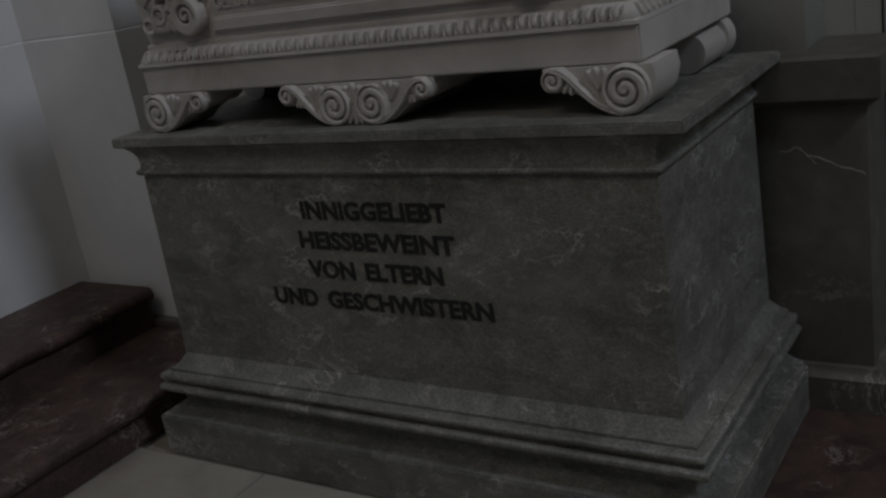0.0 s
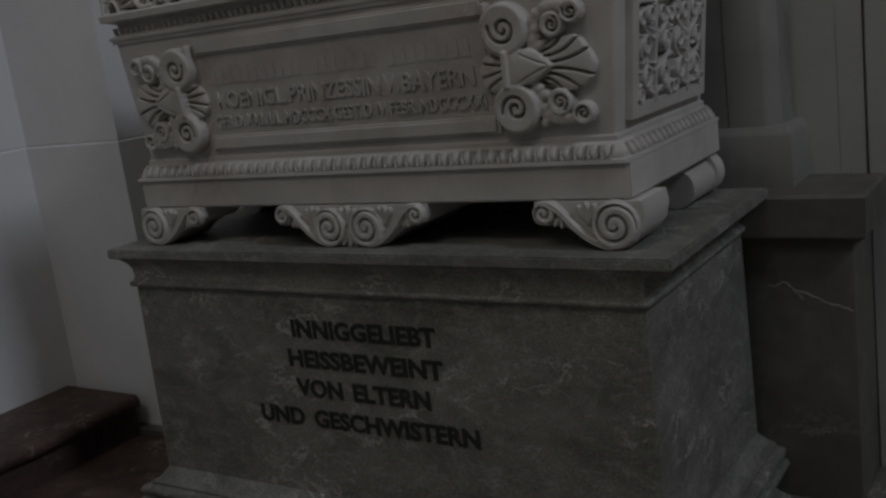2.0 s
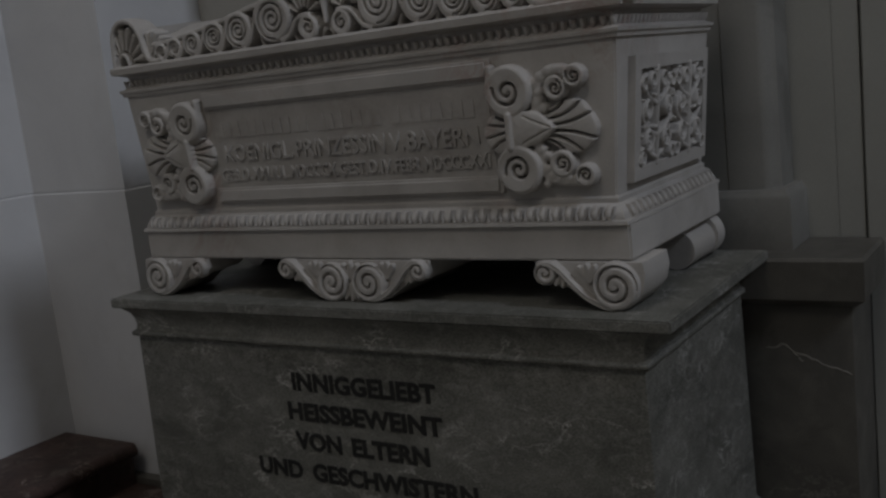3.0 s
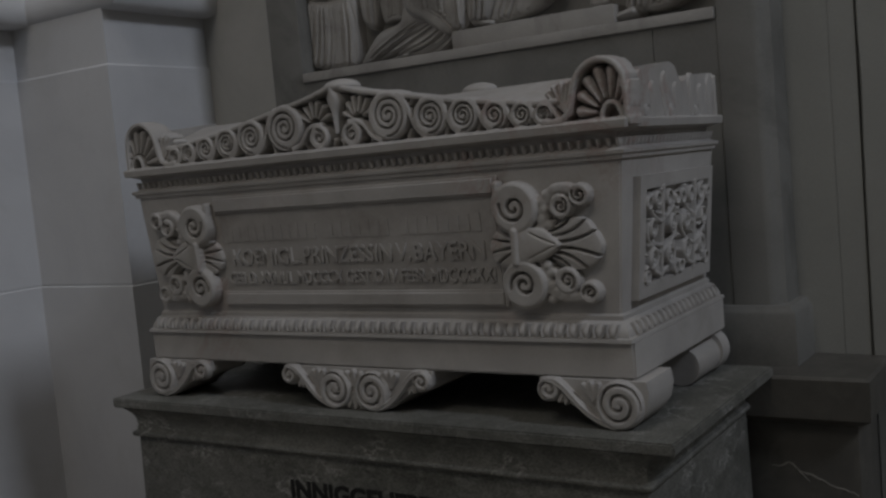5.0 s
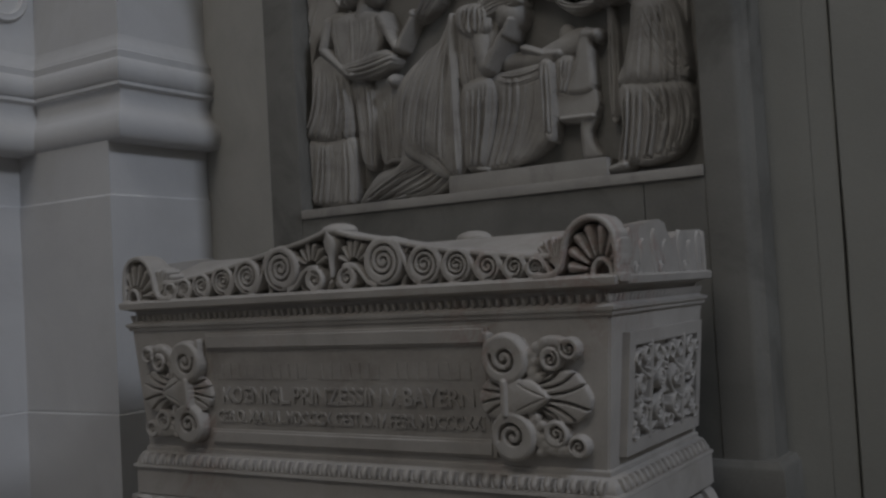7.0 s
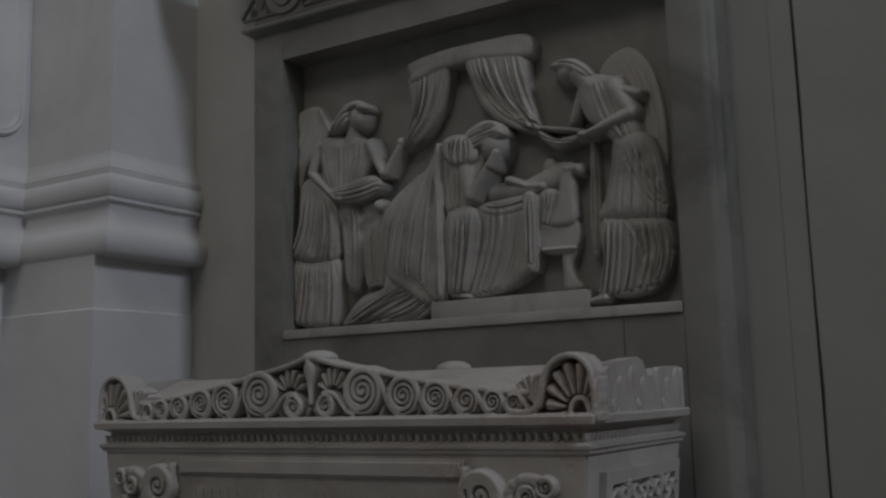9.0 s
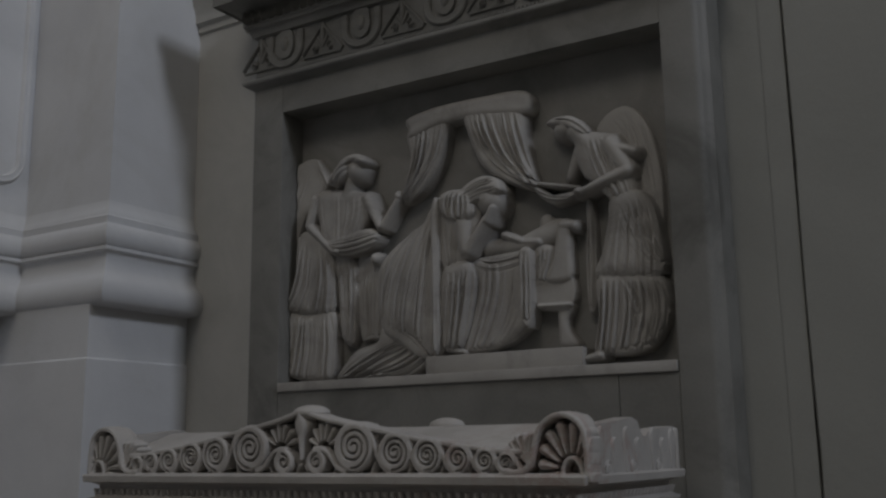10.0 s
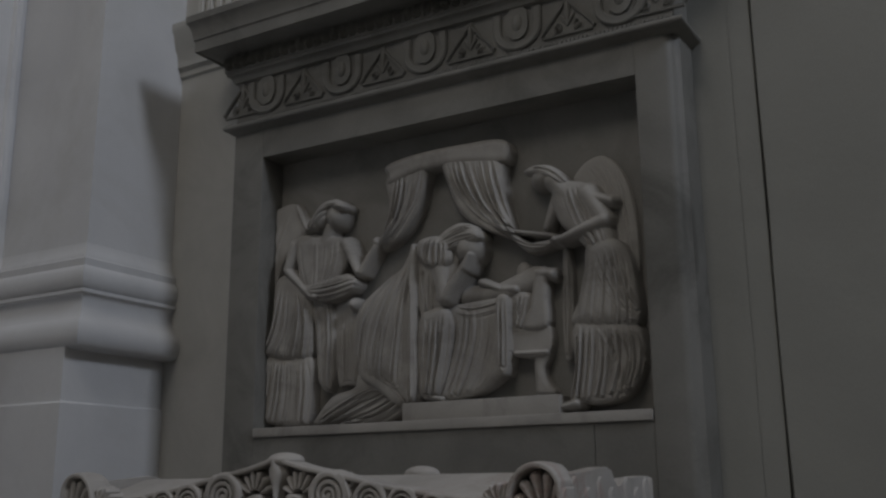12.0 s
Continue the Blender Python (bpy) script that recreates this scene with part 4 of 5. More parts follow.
def crest_half(s):
    f = Carving(-0.002, 0.782, 1.634, 1.815, 0.0016)
    row = ((0.165, 1.720, 0.060), (0.284, 1.706, 0.048), (0.374, 1.699, 0.041), (0.456, 1.691, 0.034), (0.525, 1.686, 0.028), (0.578, 1.681, 0.023))
    f.band([(0.0, 1.649), (0.78, 1.649)], 0.020, 0.030, 0.036)
    f.band([(0.01 + 0.60 * i / 30, crest_top(0.01 + 0.60 * i / 30) - 0.005) for i in range(31)], 0.014, 0.020, 0.030)
    # fan over the small scroll beside the middle, and the fan before the corner
    for k in range(6):
        a = radians(160 - 27 * k)
        f.limb((0.068 + 0.020 * math.cos(a), 1.720 + 0.018 * math.sin(a)), (0.070 + 0.046 * math.cos(a), 1.718 + 0.056 * math.sin(a)), 0.004, 0.0085, 0.006, 0.018)
    for k in range(5):
        a = radians(138 - 21 * k)
        f.limb((0.628, 1.678), (0.624 + 0.050 * math.cos(a), 1.682 + 0.058 * math.sin(a)), 0.005, 0.0085, 0.006, 0.020)
    # the row of flat scrolls, each springing from the one before
    for k, (u, v, r) in enumerate(row):
        nu, nv, nr = row[k + 1] if k < 5 else (0.626, 1.678, 0.016)
        f.limb(((u + nu) / 2 + 0.004, v + r * 0.30), ((u + nu) / 2 + 0.006, min(v + r * 0.9, crest_top((u + nu) / 2) - 0.016)), 0.003, r * 0.15, 0.004, 0.018)
        f.limb(((u + nu) / 2 - 0.004, nv - nr * 0.5), ((u + nu) / 2 - 0.012, nv - nr * 0.9), 0.003, nr * 0.16, 0.004, 0.016)
        f.band(bezier((u + r * 0.55, v + r * 0.80), (u + r * 1.15, v + r * 0.45), (nu - nr * 1.30, nv - nr * 0.6), (nu - nr * 0.3, nv - nr * 0.94)), 0.012, 0.018, 0.032)
        f.disc(u, v, r, 2.7 if r > 0.035 else 2.0, 1, -95, 0.035, 0.0040 if r > 0.035 else 0.0034, 0.84, 0.10)
    f.band(bezier((0.046, 1.716), (0.105, 1.724), (0.095, 1.668), (0.140, 1.664)), 0.014, 0.020, 0.033)
    f.disc(0.052, 1.686, 0.031, 1.3, 1, 80, 0.035, 0.0046, 0.60, 0.14)
    f.limb((0.102, 1.662), (0.108, 1.684), 0.004, 0.008, 0.004, 0.016)
    f.limb((0.016, 1.662), (0.010, 1.676), 0.004, 0.007, 0.004, 0.016)
    # corner: a hollow fan of petals under a bent band
    for k in range(9):
        a = radians(196 - 22 * k)
        q = 0.094 - 0.020 * abs(k - 3.6) / 4
        f.limb((0.732 + 0.034 * math.cos(a), 1.668 + 0.034 * math.sin(a)), (0.732 + q * 0.86 * math.cos(a), 1.668 + q * math.sin(a)), 0.0055, 0.0135, 0.004, 0.026)
    f.band([(0.736 + 0.022 * math.cos(radians(a)), 1.656 + 0.034 * math.sin(radians(a))) for a in range(0, 186, 10)], 0.012, 0.020, 0.034)
    f.band(bezier((0.580, 1.662), (0.655, 1.648), (0.640, 1.705), (0.655, 1.736)) + bezier((0.655, 1.736), (0.676, 1.792), (0.748, 1.796), (0.766, 1.742))[1:] + [(0.771, 1.700), (0.771, 1.655)], 0.015, 0.024, 0.038)
    return piece("crest_carving", f.mesh("crest_carving", lambda u, v, h: CREST(s * u, v, h), M_MARBLE, 4, -0.02), crest, Matrix())


crest_half(1)
crest_half(-1)
bm = bmesh.new()  # middle finial: a narrow tapering stem under a drooping cap
rows = []
for i in range(13):
    q = i / 12
    w = 0.004 + 0.022 * math.sin(min(q, 0.8) / 0.8 * math.pi / 2) ** 2.2 - 0.016 * max(0.0, q - 0.8) / 0.2 + 0.004 * math.sin(q * 11)
    d = 0.030 + 0.012 * q
    rows.append([bm.verts.new(CREST(w * math.cos(a), 1.690 + 0.116 * q, d * math.sin(a) - 0.004)) for a in (math.pi * k / 10 for k in range(11))])
for a, b in zip(rows, rows[1:]):
    for j in range(10):
        bm.faces.new((a[j], a[j + 1], b[j + 1], b[j]))
bmesh.ops.create_uvsphere(bm, u_segments=18, v_segments=10, radius=0.036, matrix=Matrix.Translation((0.006, 0.045, 1.806)) @ Matrix.Diagonal((1.35, 1.25, 0.55, 1)))
part("finial", bm, M_MARBLE, crest)
# low crest of the ends between upright corner blocks
for s in (1, -1):
    end = plane_side(0.760, 0, 0.760, 1, s)
    bm = bmesh.new()
    prof = [(0.0405, 1.638), (0.604, 1.638), (0.604, 1.758), (0.575, 1.762), (0.41, 1.752), (0.388, 1.738), (0.362, 1.736), (0.345, 1.752), (0.330, 1.772), (0.295, 1.780), (0.20, 1.770), (0.0405, 1.758)]
    plate(bm, prof, end, 0.0, -0.045)
    part("end_crest", bm, M_MARBLE, crest)
    f = Field(0.030, 0.610, 1.634, 1.775, 0.002)
    for k, u in enumerate((0.105, 0.180, 0.255, 0.325, 0.425, 0.495, 0.560)):
        f.leaf(u, 1.646, 90, 0.088 if k % 2 else 0.112, 0.052, 0.007, 0.0, 0.3)
    for u, w in ((0.142, 1), (0.290, -1), (0.460, 1)):
        f.scroll(u, 1.664, 0.020, 1.5, w, 90, 0.006, 0.16, 0.8)
    for u in (0.058, 0.590):
        f.band([(u, 1.646), (u, 1.750)], 0.016, 0.008)
    carved("end_carving", f, end, M_MARBLE, crest)

# ---------------------------------------------------------------- the relief and its stone frame
FX, FY = 0.862, 0.75
OX0, OX1, OZ0, OZ1 = -0.722, 0.731, 1.914, 2.944
frame_th = thing("stone_aedicule", "grey marble surround with carved frieze and cornice", "aedicule")
bm = bmesh.new()
box(bm, -FX, OX0, FY, WALL_Y - 0.003, 1.138, 3.07, bevel=0.006)
part("jamb", bm, M_FRAME, frame_th)
bm = bmesh.new()  # right jamb with a rounded outer arris
ribs = [(OX1, WALL_Y - 0.003), (OX1, FY), (0.822, FY), (0.838, FY + 0.008), (0.846, FY + 0.022), (0.850, FY + 0.03), (0.862, FY + 0.038), (0.864, WALL_Y - 0.003)]
lo = [bm.verts.new((x, y, 1.138)) for x, y in ribs]
hi = [bm.verts.new((x, y, 3.07)) for x, y in ribs]
for i in range(len(ribs)):
    bm.faces.new((lo[i], lo[(i + 1) % len(ribs)], hi[(i + 1) % len(ribs)], hi[i]))
part("jamb", bm, M_FRAME, frame_th)
part("lintel", boxed(OX0 + 0.001, OX1 - 0.001, FY + 0.001, WALL_Y - 0.003, OZ1, 3.07), M_FRAME, frame_th)
part("apron", boxed(OX0 + 0.001, 0.549, FY + 0.001, WALL_Y - 0.003, 1.138, OZ0), M_FRAME, frame_th)
part("apron", boxed(0.5515, OX1 - 0.001, FY + 0.0015, WALL_Y - 0.003, 1.138, OZ0), M_FRAME, frame_th)
bm = bmesh.new()
sweep(bm, [(-FX - 0.0, WALL_Y), (-FX, FY), (0.868, FY), (0.868, WALL_Y)], [(0.03, 0.978), (0.03, 1.118), (0.022, 1.128), (0.016, 1.140), (-0.02, 1.142)])
part("base_course", bm, M_FRAME, frame_th)
EN = [(-FX, WALL_Y), (-FX, FY), (FX, FY), (FX, WALL_Y)]
bm = bmesh.new()
sweep(bm, EN, [(-0.01, 3.052), (0.006, 3.054), (0.022, 3.066)] + arc(0.022, 3.078, 0.012, -80, 80, 5) + [(0.02, 3.092), (0.008, 3.098), (-0.01, 3.10)])
part("lower_moulding", bm, M_FRAME, frame_th)
bm = bmesh.new()
sweep(bm, EN, [(-0.005, 3.06), (-0.005, 3.28)])
part("frieze", bm, M_FRAME, frame_th)
bm = bmesh.new()
sweep(bm, EN, [(-0.01, 3.262), (0.010, 3.266), (0.014, 3.280), (0.024, 3.290), (0.030, 3.292), (0.030, 3.302), (0.036, 3.306), (0.036, 3.362), (0.050, 3.372),
               (0.112, 3.386), (0.114, 3.380), (0.118, 3.380), (0.118, 3.425), (0.124, 3.430), (0.124, 3.442), (0.130, 3.470), (0.140, 3.492), (0.146, 3.498), (0.146, 3.525), (-0.05, 3.545)])
part("cornice", bm, M_FRAME, frame_th, "projecting grey marble cornice")
bm = bmesh.new()
for sx in (-1, 1):
    ribbon(bm, [(sx * 0.004, -0.022), (sx * 0.012, -0.012), (sx * 0.0135, 0.016)], 0.006, 0.022, plane_front(0.0))
ribbon(bm, [(0.0, -0.014), (0.0, 0.020)], 0.008, 0.028, plane_front(0.0))
tooth = mesh_of("cornice_leaf", bm, M_FRAME)
for i in range(46):
    piece("cornice_leaf", tooth, frame_th, pose(-0.868 + 1.736 * i / 45, FY - 0.036, 3.334))
for i in range(4):
    piece("cornice_leaf", tooth, frame_th, pose(-FX - 0.036, 0.765 + 0.038 * i, 3.334, 0, 0, -90))
    piece("cornice_leaf", tooth, frame_th, pose(FX + 0.036, 0.765 + 0.038 * i, 3.334, 0, 0, 90))
# frieze carving: horseshoe loops round plain shields, leafy triangles between
FR = plane_front(FY + 0.005)
bm = bmesh.new()
loop_pts = [(-0.072, 0.135)] + [(0.072 * math.cos(radians(a)) * 1.0, 0.075 + 0.062 * math.sin(radians(a))) for a in range(180, 361, 15)] + [(0.072, 0.135)]
L0 = plane_front(0.0)
ribbon(bm, loop_pts, 0.030, 0.012, L0)
plate(bm, [(0.040 * math.cos(radians(a)), 0.085 + 0.05 * math.sin(radians(a)) + (0.02 if 0 < a < 180 else 0)) for a in range(0, 360, 20)], L0, 0.009)
bmesh.ops.create_uvsphere(bm, u_segments=14, v_segments=10, radius=0.024, matrix=Matrix.Translation((0, -0.004, 0.092)) @ Matrix.Diagonal((0.85, 0.6, 1.3, 1)))
loop_me = mesh_of("frieze_loop", bm, M_FRAME)
bm = bmesh.new()
for s in (-1, 1):
    ribbon(bm, bezier((0, 0.145), (s * 0.02, 0.10), (s * 0.06, 0.075), (s * 0.092, 0.028)), 0.010, 0.010, L0)
    volute(bm, s * 0.036, 0.045, 0.020, L0, 90, s, 1.5, 0.010, 0.36)
    petal(bm, 0, 0.05, 90 - s * 30, 0.0, 0.045, 0.018, L0, 0.010)
petal(bm, 0, 0.05, 90, 0.0, 0.085, 0.026, L0, 0.012)
ribbon(bm, [(-0.085, 0.020), (0.085, 0.020)], 0.010, 0.008, L0)
tri_me = mesh_of("frieze_leaf", bm, M_FRAME)
for i in range(5):
    piece("frieze_loop", loop_me, frame_th, pose(-0.713 + 0.352 * i, FY + 0.004, 3.118))
    piece("frieze_leaf", tri_me, frame_th, pose(-0.889 + 0.352 * i + 0.352, FY + 0.004, 3.112) if i < 4 else pose(0.829 - 0.02, FY + 0.004, 3.112))
piece("frieze_leaf", tri_me, frame_th, pose(-0.83, FY + 0.004, 3.112))
bm = bmesh.new()
for i in range(120):
    x = -0.85 + 1.70 * i / 119
    box(bm, x - 0.005, x + 0.005, FY - 0.004, FY + 0.01, 3.101, 3.112)
tagged(part("bead", bm, M_FRAME, frame_th), kind="stuff")

# ---------------------------------------------------------------- the carved scene in the frame
PY = 0.868  # ground of the carving
relief = thing("marble_relief", "pale marble high relief, draped forms beneath a curtain", "relief")
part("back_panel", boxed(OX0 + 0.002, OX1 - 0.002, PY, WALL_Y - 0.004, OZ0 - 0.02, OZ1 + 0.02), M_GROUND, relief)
bm = bmesh.new()
box(bm, OX0 + 0.004, OX1 - 0.004, 0.742, PY + 0.004, OZ0 + 0.001, OZ0 + 0.032, bevel=0.003)
part("ledge", bm, M_RELIEF, relief, "projecting marble ledge")
bm = bmesh.new()
box(bm, -0.12, 0.432, 0.776, PY + 0.004, OZ0 + 0.031, OZ0 + 0.091, bevel=0.004)
part("bed_step", bm, M_RELIEF, relief)


def upright_form(f):
    f.shape(((-0.620, 2.762), (-0.577, 2.672), (-0.608, 2.616), (-0.689, 2.539), (-0.728, 2.373), (-0.757, 2.239), (-0.787, 2.421), (-0.796, 2.616), (-0.748, 2.738), (-0.682, 2.771)), 0.014, 0.034, 0.02)
    f.flow(((-0.627, 2.737), (-0.702, 2.627), (-0.734, 2.480), (-0.749, 2.269)), ((-0.735, 2.741), (-0.775, 2.636), (-0.785, 2.528), (-0.782, 2.377)), 5, 0.007, 0.004)
    f.limb((-0.620, 2.758), (-0.574, 2.667), 0.010, 0.014, 0.01, 0.03)
    # lower skirt, then the overskirt with its flying hem
    f.shape(((-0.756, 2.204), (-0.645, 2.189), (-0.528, 2.194), (-0.519, 2.090), (-0.526, 1.969), (-0.569, 1.951), (-0.645, 1.951), (-0.723, 1.967), (-0.784, 1.977), (-0.773, 2.062)), 0.020, 0.062, 0.025)
    f.flow(((-0.724, 2.202), (-0.732, 2.121), (-0.746, 2.040), (-0.773, 1.973)), ((-0.543, 2.191), (-0.525, 2.111), (-0.531, 2.032), (-0.538, 1.962)), 9, 0.008, 0.008)
    f.shape(((-0.691, 2.471), (-0.622, 2.495), (-0.533, 2.414), (-0.523, 2.290), (-0.528, 2.190), (-0.619, 2.184), (-0.702, 2.197), (-0.777, 2.206), (-0.742, 2.241), (-0.705, 2.336)), 0.018, 0.072, 0.03)
    f.flow(((-0.672, 2.458), (-0.685, 2.365), (-0.701, 2.263), (-0.772, 2.205)), ((-0.548, 2.415), (-0.524, 2.331), (-0.526, 2.250), (-0.538, 2.187)), 6, 0.008, 0.009)
    # hanging cloth between the two forms
    f.shape(((-0.442, 2.375), (-0.329, 2.345), (-0.322, 2.255), (-0.327, 2.101), (-0.387, 2.084), (-0.429, 2.106)), 0.010, 0.032, 0.02)
    f.flow(((-0.421, 2.353), (-0.418, 2.263), (-0.415, 2.183), (-0.412, 2.105)), ((-0.341, 2.336), (-0.339, 2.257), (-0.343, 2.179), (-0.345, 2.102)), 4, 0.007, 0.006)
    f.shape(((-0.528, 2.403), (-0.452, 2.382), (-0.433, 2.264), (-0.436, 2.106), (-0.459, 2.064), (-0.500, 2.105), (-0.516, 2.260)), 0.014, 0.050, 0.018)
    f.flow(((-0.514, 2.391), (-0.502, 2.269), (-0.498, 2.188), (-0.484, 2.089)), ((-0.452, 2.376), (-0.442, 2.264), (-0.449, 2.185), (-0.450, 2.077)), 4, 0.006, 0.009)
    # trunk, gathered bundle, arms
    f.shape(((-0.594, 2.625), (-0.512, 2.628), (-0.431, 2.613), (-0.376, 2.590), (-0.366, 2.519), (-0.396, 2.457), (-0.453, 2.402), (-0.554, 2.424), (-0.589, 2.523)), 0.030, 0.078, 0.04)
    f.flow(((-0.573, 2.614), (-0.580, 2.543), (-0.568, 2.500), (-0.542, 2.435)), ((-0.386, 2.591), (-0.374, 2.520), (-0.397, 2.482), (-0.439, 2.425)), 6, 0.006, 0.0025)
    f.shape(((-0.570, 2.434), (-0.504, 2.452), (-0.425, 2.460), (-0.352, 2.465), (-0.323, 2.434), (-0.355, 2.397), (-0.427, 2.377), (-0.514, 2.389)), 0.045, 0.086, 0.045)
    f.flow(((-0.542, 2.435), (-0.479, 2.445), (-0.406, 2.462), (-0.333, 2.459)), ((-0.515, 2.400), (-0.452, 2.382), (-0.391, 2.384), (-0.336, 2.411)), 4, 0.006, 0.004)
    f.limb((-0.598, 2.600), (-0.628, 2.511), 0.030, 0.024, 0.03, 0.055)
    f.limb((-0.627, 2.506), (-0.518, 2.404), 0.024, 0.016, 0.03, 0.055)
    f.ball((-0.497, 2.398), 0.024, 0.015, -10, 0.04, 0.05)
    f.limb((-0.375, 2.578), (-0.319, 2.470), 0.028, 0.022, 0.03, 0.050)
    f.limb((-0.309, 2.469), (-0.248, 2.550), 0.021, 0.014, 0.03, 0.045)
    f.ball((-0.243, 2.566), 0.018, 0.022, 20, 0.03, 0.048)
    f.ball((-0.349, 2.360), 0.022, 0.026, 0, 0.02, 0.050)
    # plain head with a mass of hair
    f.limb((-0.447, 2.649), (-0.465, 2.601), 0.026, 0.030, 0.03, 0.045)
    f.ball((-0.421, 2.685), 0.042, 0.054, -12, 0.02, 0.074)
    f.shape(((-0.534, 2.660), (-0.505, 2.699), (-0.466, 2.736), (-0.406, 2.742), (-0.365, 2.713), (-0.379, 2.694), (-0.434, 2.706), (-0.448, 2.666), (-0.477, 2.640), (-0.517, 2.637)), 0.03, 0.104, 0.03)
    f.flow(((-0.375, 2.714), (-0.440, 2.732), (-0.490, 2.701), (-0.518, 2.650)), ((-0.379, 2.694), (-0.434, 2.697), (-0.453, 2.666), (-0.477, 2.640)), 5, 0.006, 0.005)


def bowed_form(f):
    # trailing hem, then the great mantle that falls from the head and shoulders
    f.shape(((-0.307, 2.122), (-0.204, 2.094), (-0.110, 2.061), (-0.096, 2.015), (-0.165, 1.958), (-0.291, 1.943), (-0.431, 1.947), (-0.509, 1.953), (-0.472, 2.006), (-0.421, 2.051), (-0.341, 2.070)), 0.016, 0.072, 0.03)
    f.flow(((-0.203, 2.075), (-0.294, 2.070), (-0.398, 2.027), (-0.489, 1.956)), ((-0.109, 2.037), (-0.156, 1.971), (-0.223, 1.953), (-0.337, 1.952)), 9, 0.008, 0.012)
    f.shape(((-0.068, 2.535), (-0.041, 2.462), (-0.061, 2.349), (-0.068, 2.161), (-0.061, 2.021), (-0.109, 1.997), (-0.171, 2.051), (-0.258, 2.087), (-0.310, 2.141), (-0.323, 2.235), (-0.311, 2.332), (-0.234, 2.400), (-0.143, 2.454), (-0.103, 2.508)), 0.026, 0.098, 0.06)
    f.flow(((-0.094, 2.507), (-0.211, 2.422), (-0.314, 2.333), (-0.308, 2.138)), ((-0.068, 2.504), (-0.083, 2.313), (-0.089, 2.163), (-0.091, 2.015)), 7, 0.010, 0.0055)
    f.shape(((-0.297, 2.164), (-0.227, 2.133), (-0.125, 2.090), (-0.092, 2.029), (-0.139, 1.998), (-0.225, 2.054), (-0.295, 2.099)), 0.05, 0.088, 0.02)
    f.flow(((-0.297, 2.152), (-0.226, 2.095), (-0.169, 2.074), (-0.124, 2.012)), ((-0.227, 2.148), (-0.170, 2.111), (-0.125, 2.090), (-0.096, 2.033)), 4, 0.007, 0.009)
    # knee and the cloth over the near leg
    f.shape(((-0.065, 2.274), (-0.030, 2.309), (0.038, 2.310), (0.064, 2.254), (0.052, 2.154), (0.027, 2.061), (-0.006, 2.019), (-0.061, 2.028), (-0.072, 2.161)), 0.035, 0.094, 0.035)
    f.flow(((-0.056, 2.273), (-0.038, 2.197), (-0.054, 2.123), (-0.057, 2.035)), ((0.047, 2.283), (0.048, 2.191), (0.027, 2.119), (0.002, 2.029)), 6, 0.007, 0.010)
    f.limb((-0.044, 2.024), (0.015, 2.014), 0.016, 0.012, 0.03, 0.05)
    # breast, scarf, sleeve, arm and hand
    f.shape(((-0.054, 2.503), (0.011, 2.534), (0.076, 2.507), (0.087, 2.429), (0.060, 2.329), (-0.008, 2.288), (-0.060, 2.292), (-0.066, 2.407)), 0.05, 0.088, 0.03)
    f.flow(((-0.043, 2.463), (-0.049, 2.405), (-0.048, 2.348), (-0.041, 2.298)), ((0.044, 2.415), (0.023, 2.360), (0.013, 2.324), (0.013, 2.297)), 5, 0.006, 0.008)
    f.shape(((-0.081, 2.529), (-0.059, 2.503), (-0.062, 2.388), (-0.066, 2.236), (-0.062, 2.087), (-0.078, 2.007), (-0.093, 2.088), (-0.091, 2.276), (-0.094, 2.449)), 0.07, 0.104, 0.012)
    f.flow(((-0.085, 2.496), (-0.087, 2.313), (-0.085, 2.162), (-0.083, 2.023)), ((-0.065, 2.494), (-0.070, 2.312), (-0.068, 2.161), (-0.070, 2.023)), 2, 0.005, 0.006)
    f.limb((0.025, 2.444), (0.038, 2.340), 0.042, 0.034, 0.05, 0.056)
    f.limb((0.047, 2.336), (0.118, 2.434), 0.030, 0.020, 0.05, 0.058)
    f.limb((0.118, 2.426), (0.139, 2.465), 0.022, 0.014, 0.05, 0.060)
    # bent plain head with drawn-back hair
    f.ball((0.118, 2.498), 0.058, 0.062, 20, 0.03, 0.072)
    f.shape(((0.011, 2.518), (0.037, 2.554), (0.097, 2.577), (0.156, 2.562), (0.177, 2.521), (0.152, 2.509), (0.110, 2.503), (0.067, 2.481), (0.025, 2.478)), 0.06, 0.108, 0.03)
    f.flow(((0.160, 2.557), (0.108, 2.568), (0.059, 2.543), (0.020, 2.513)), ((0.152, 2.509), (0.110, 2.503), (0.067, 2.489), (0.029, 2.478)), 6, 0.006, 0.006)
    f.shape(((-0.050, 2.537), (0.002, 2.546), (0.059, 2.528), (0.076, 2.469), (0.059, 2.440), (0.012, 2.430), (-0.036, 2.454), (-0.059, 2.495)), 0.06, 0.112, 0.025)
    f.flow(((-0.019, 2.537), (-0.037, 2.510), (-0.041, 2.482), (-0.027, 2.453)), ((0.054, 2.525), (0.067, 2.498), (0.068, 2.469), (0.051, 2.441)), 6, 0.006, 0.008)


def lying_form(f):
    f.limb((0.099, 2.343), (0.248, 2.340), 0.036, 0.034, 0.015, 0.046)
    f.limb((0.228, 2.346), (0.337, 2.375), 0.036, 0.044, 0.012, 0.040)
    f.limb((0.161, 2.378), (0.222, 2.353), 0.018, 0.014, 0.015, 0.056)
    f.limb((0.278, 2.344), (0.210, 2.351), 0.018, 0.013, 0.015, 0.050)
    f.ball((0.294, 2.405), 0.028, 0.034, 10, 0.006, 0.026)


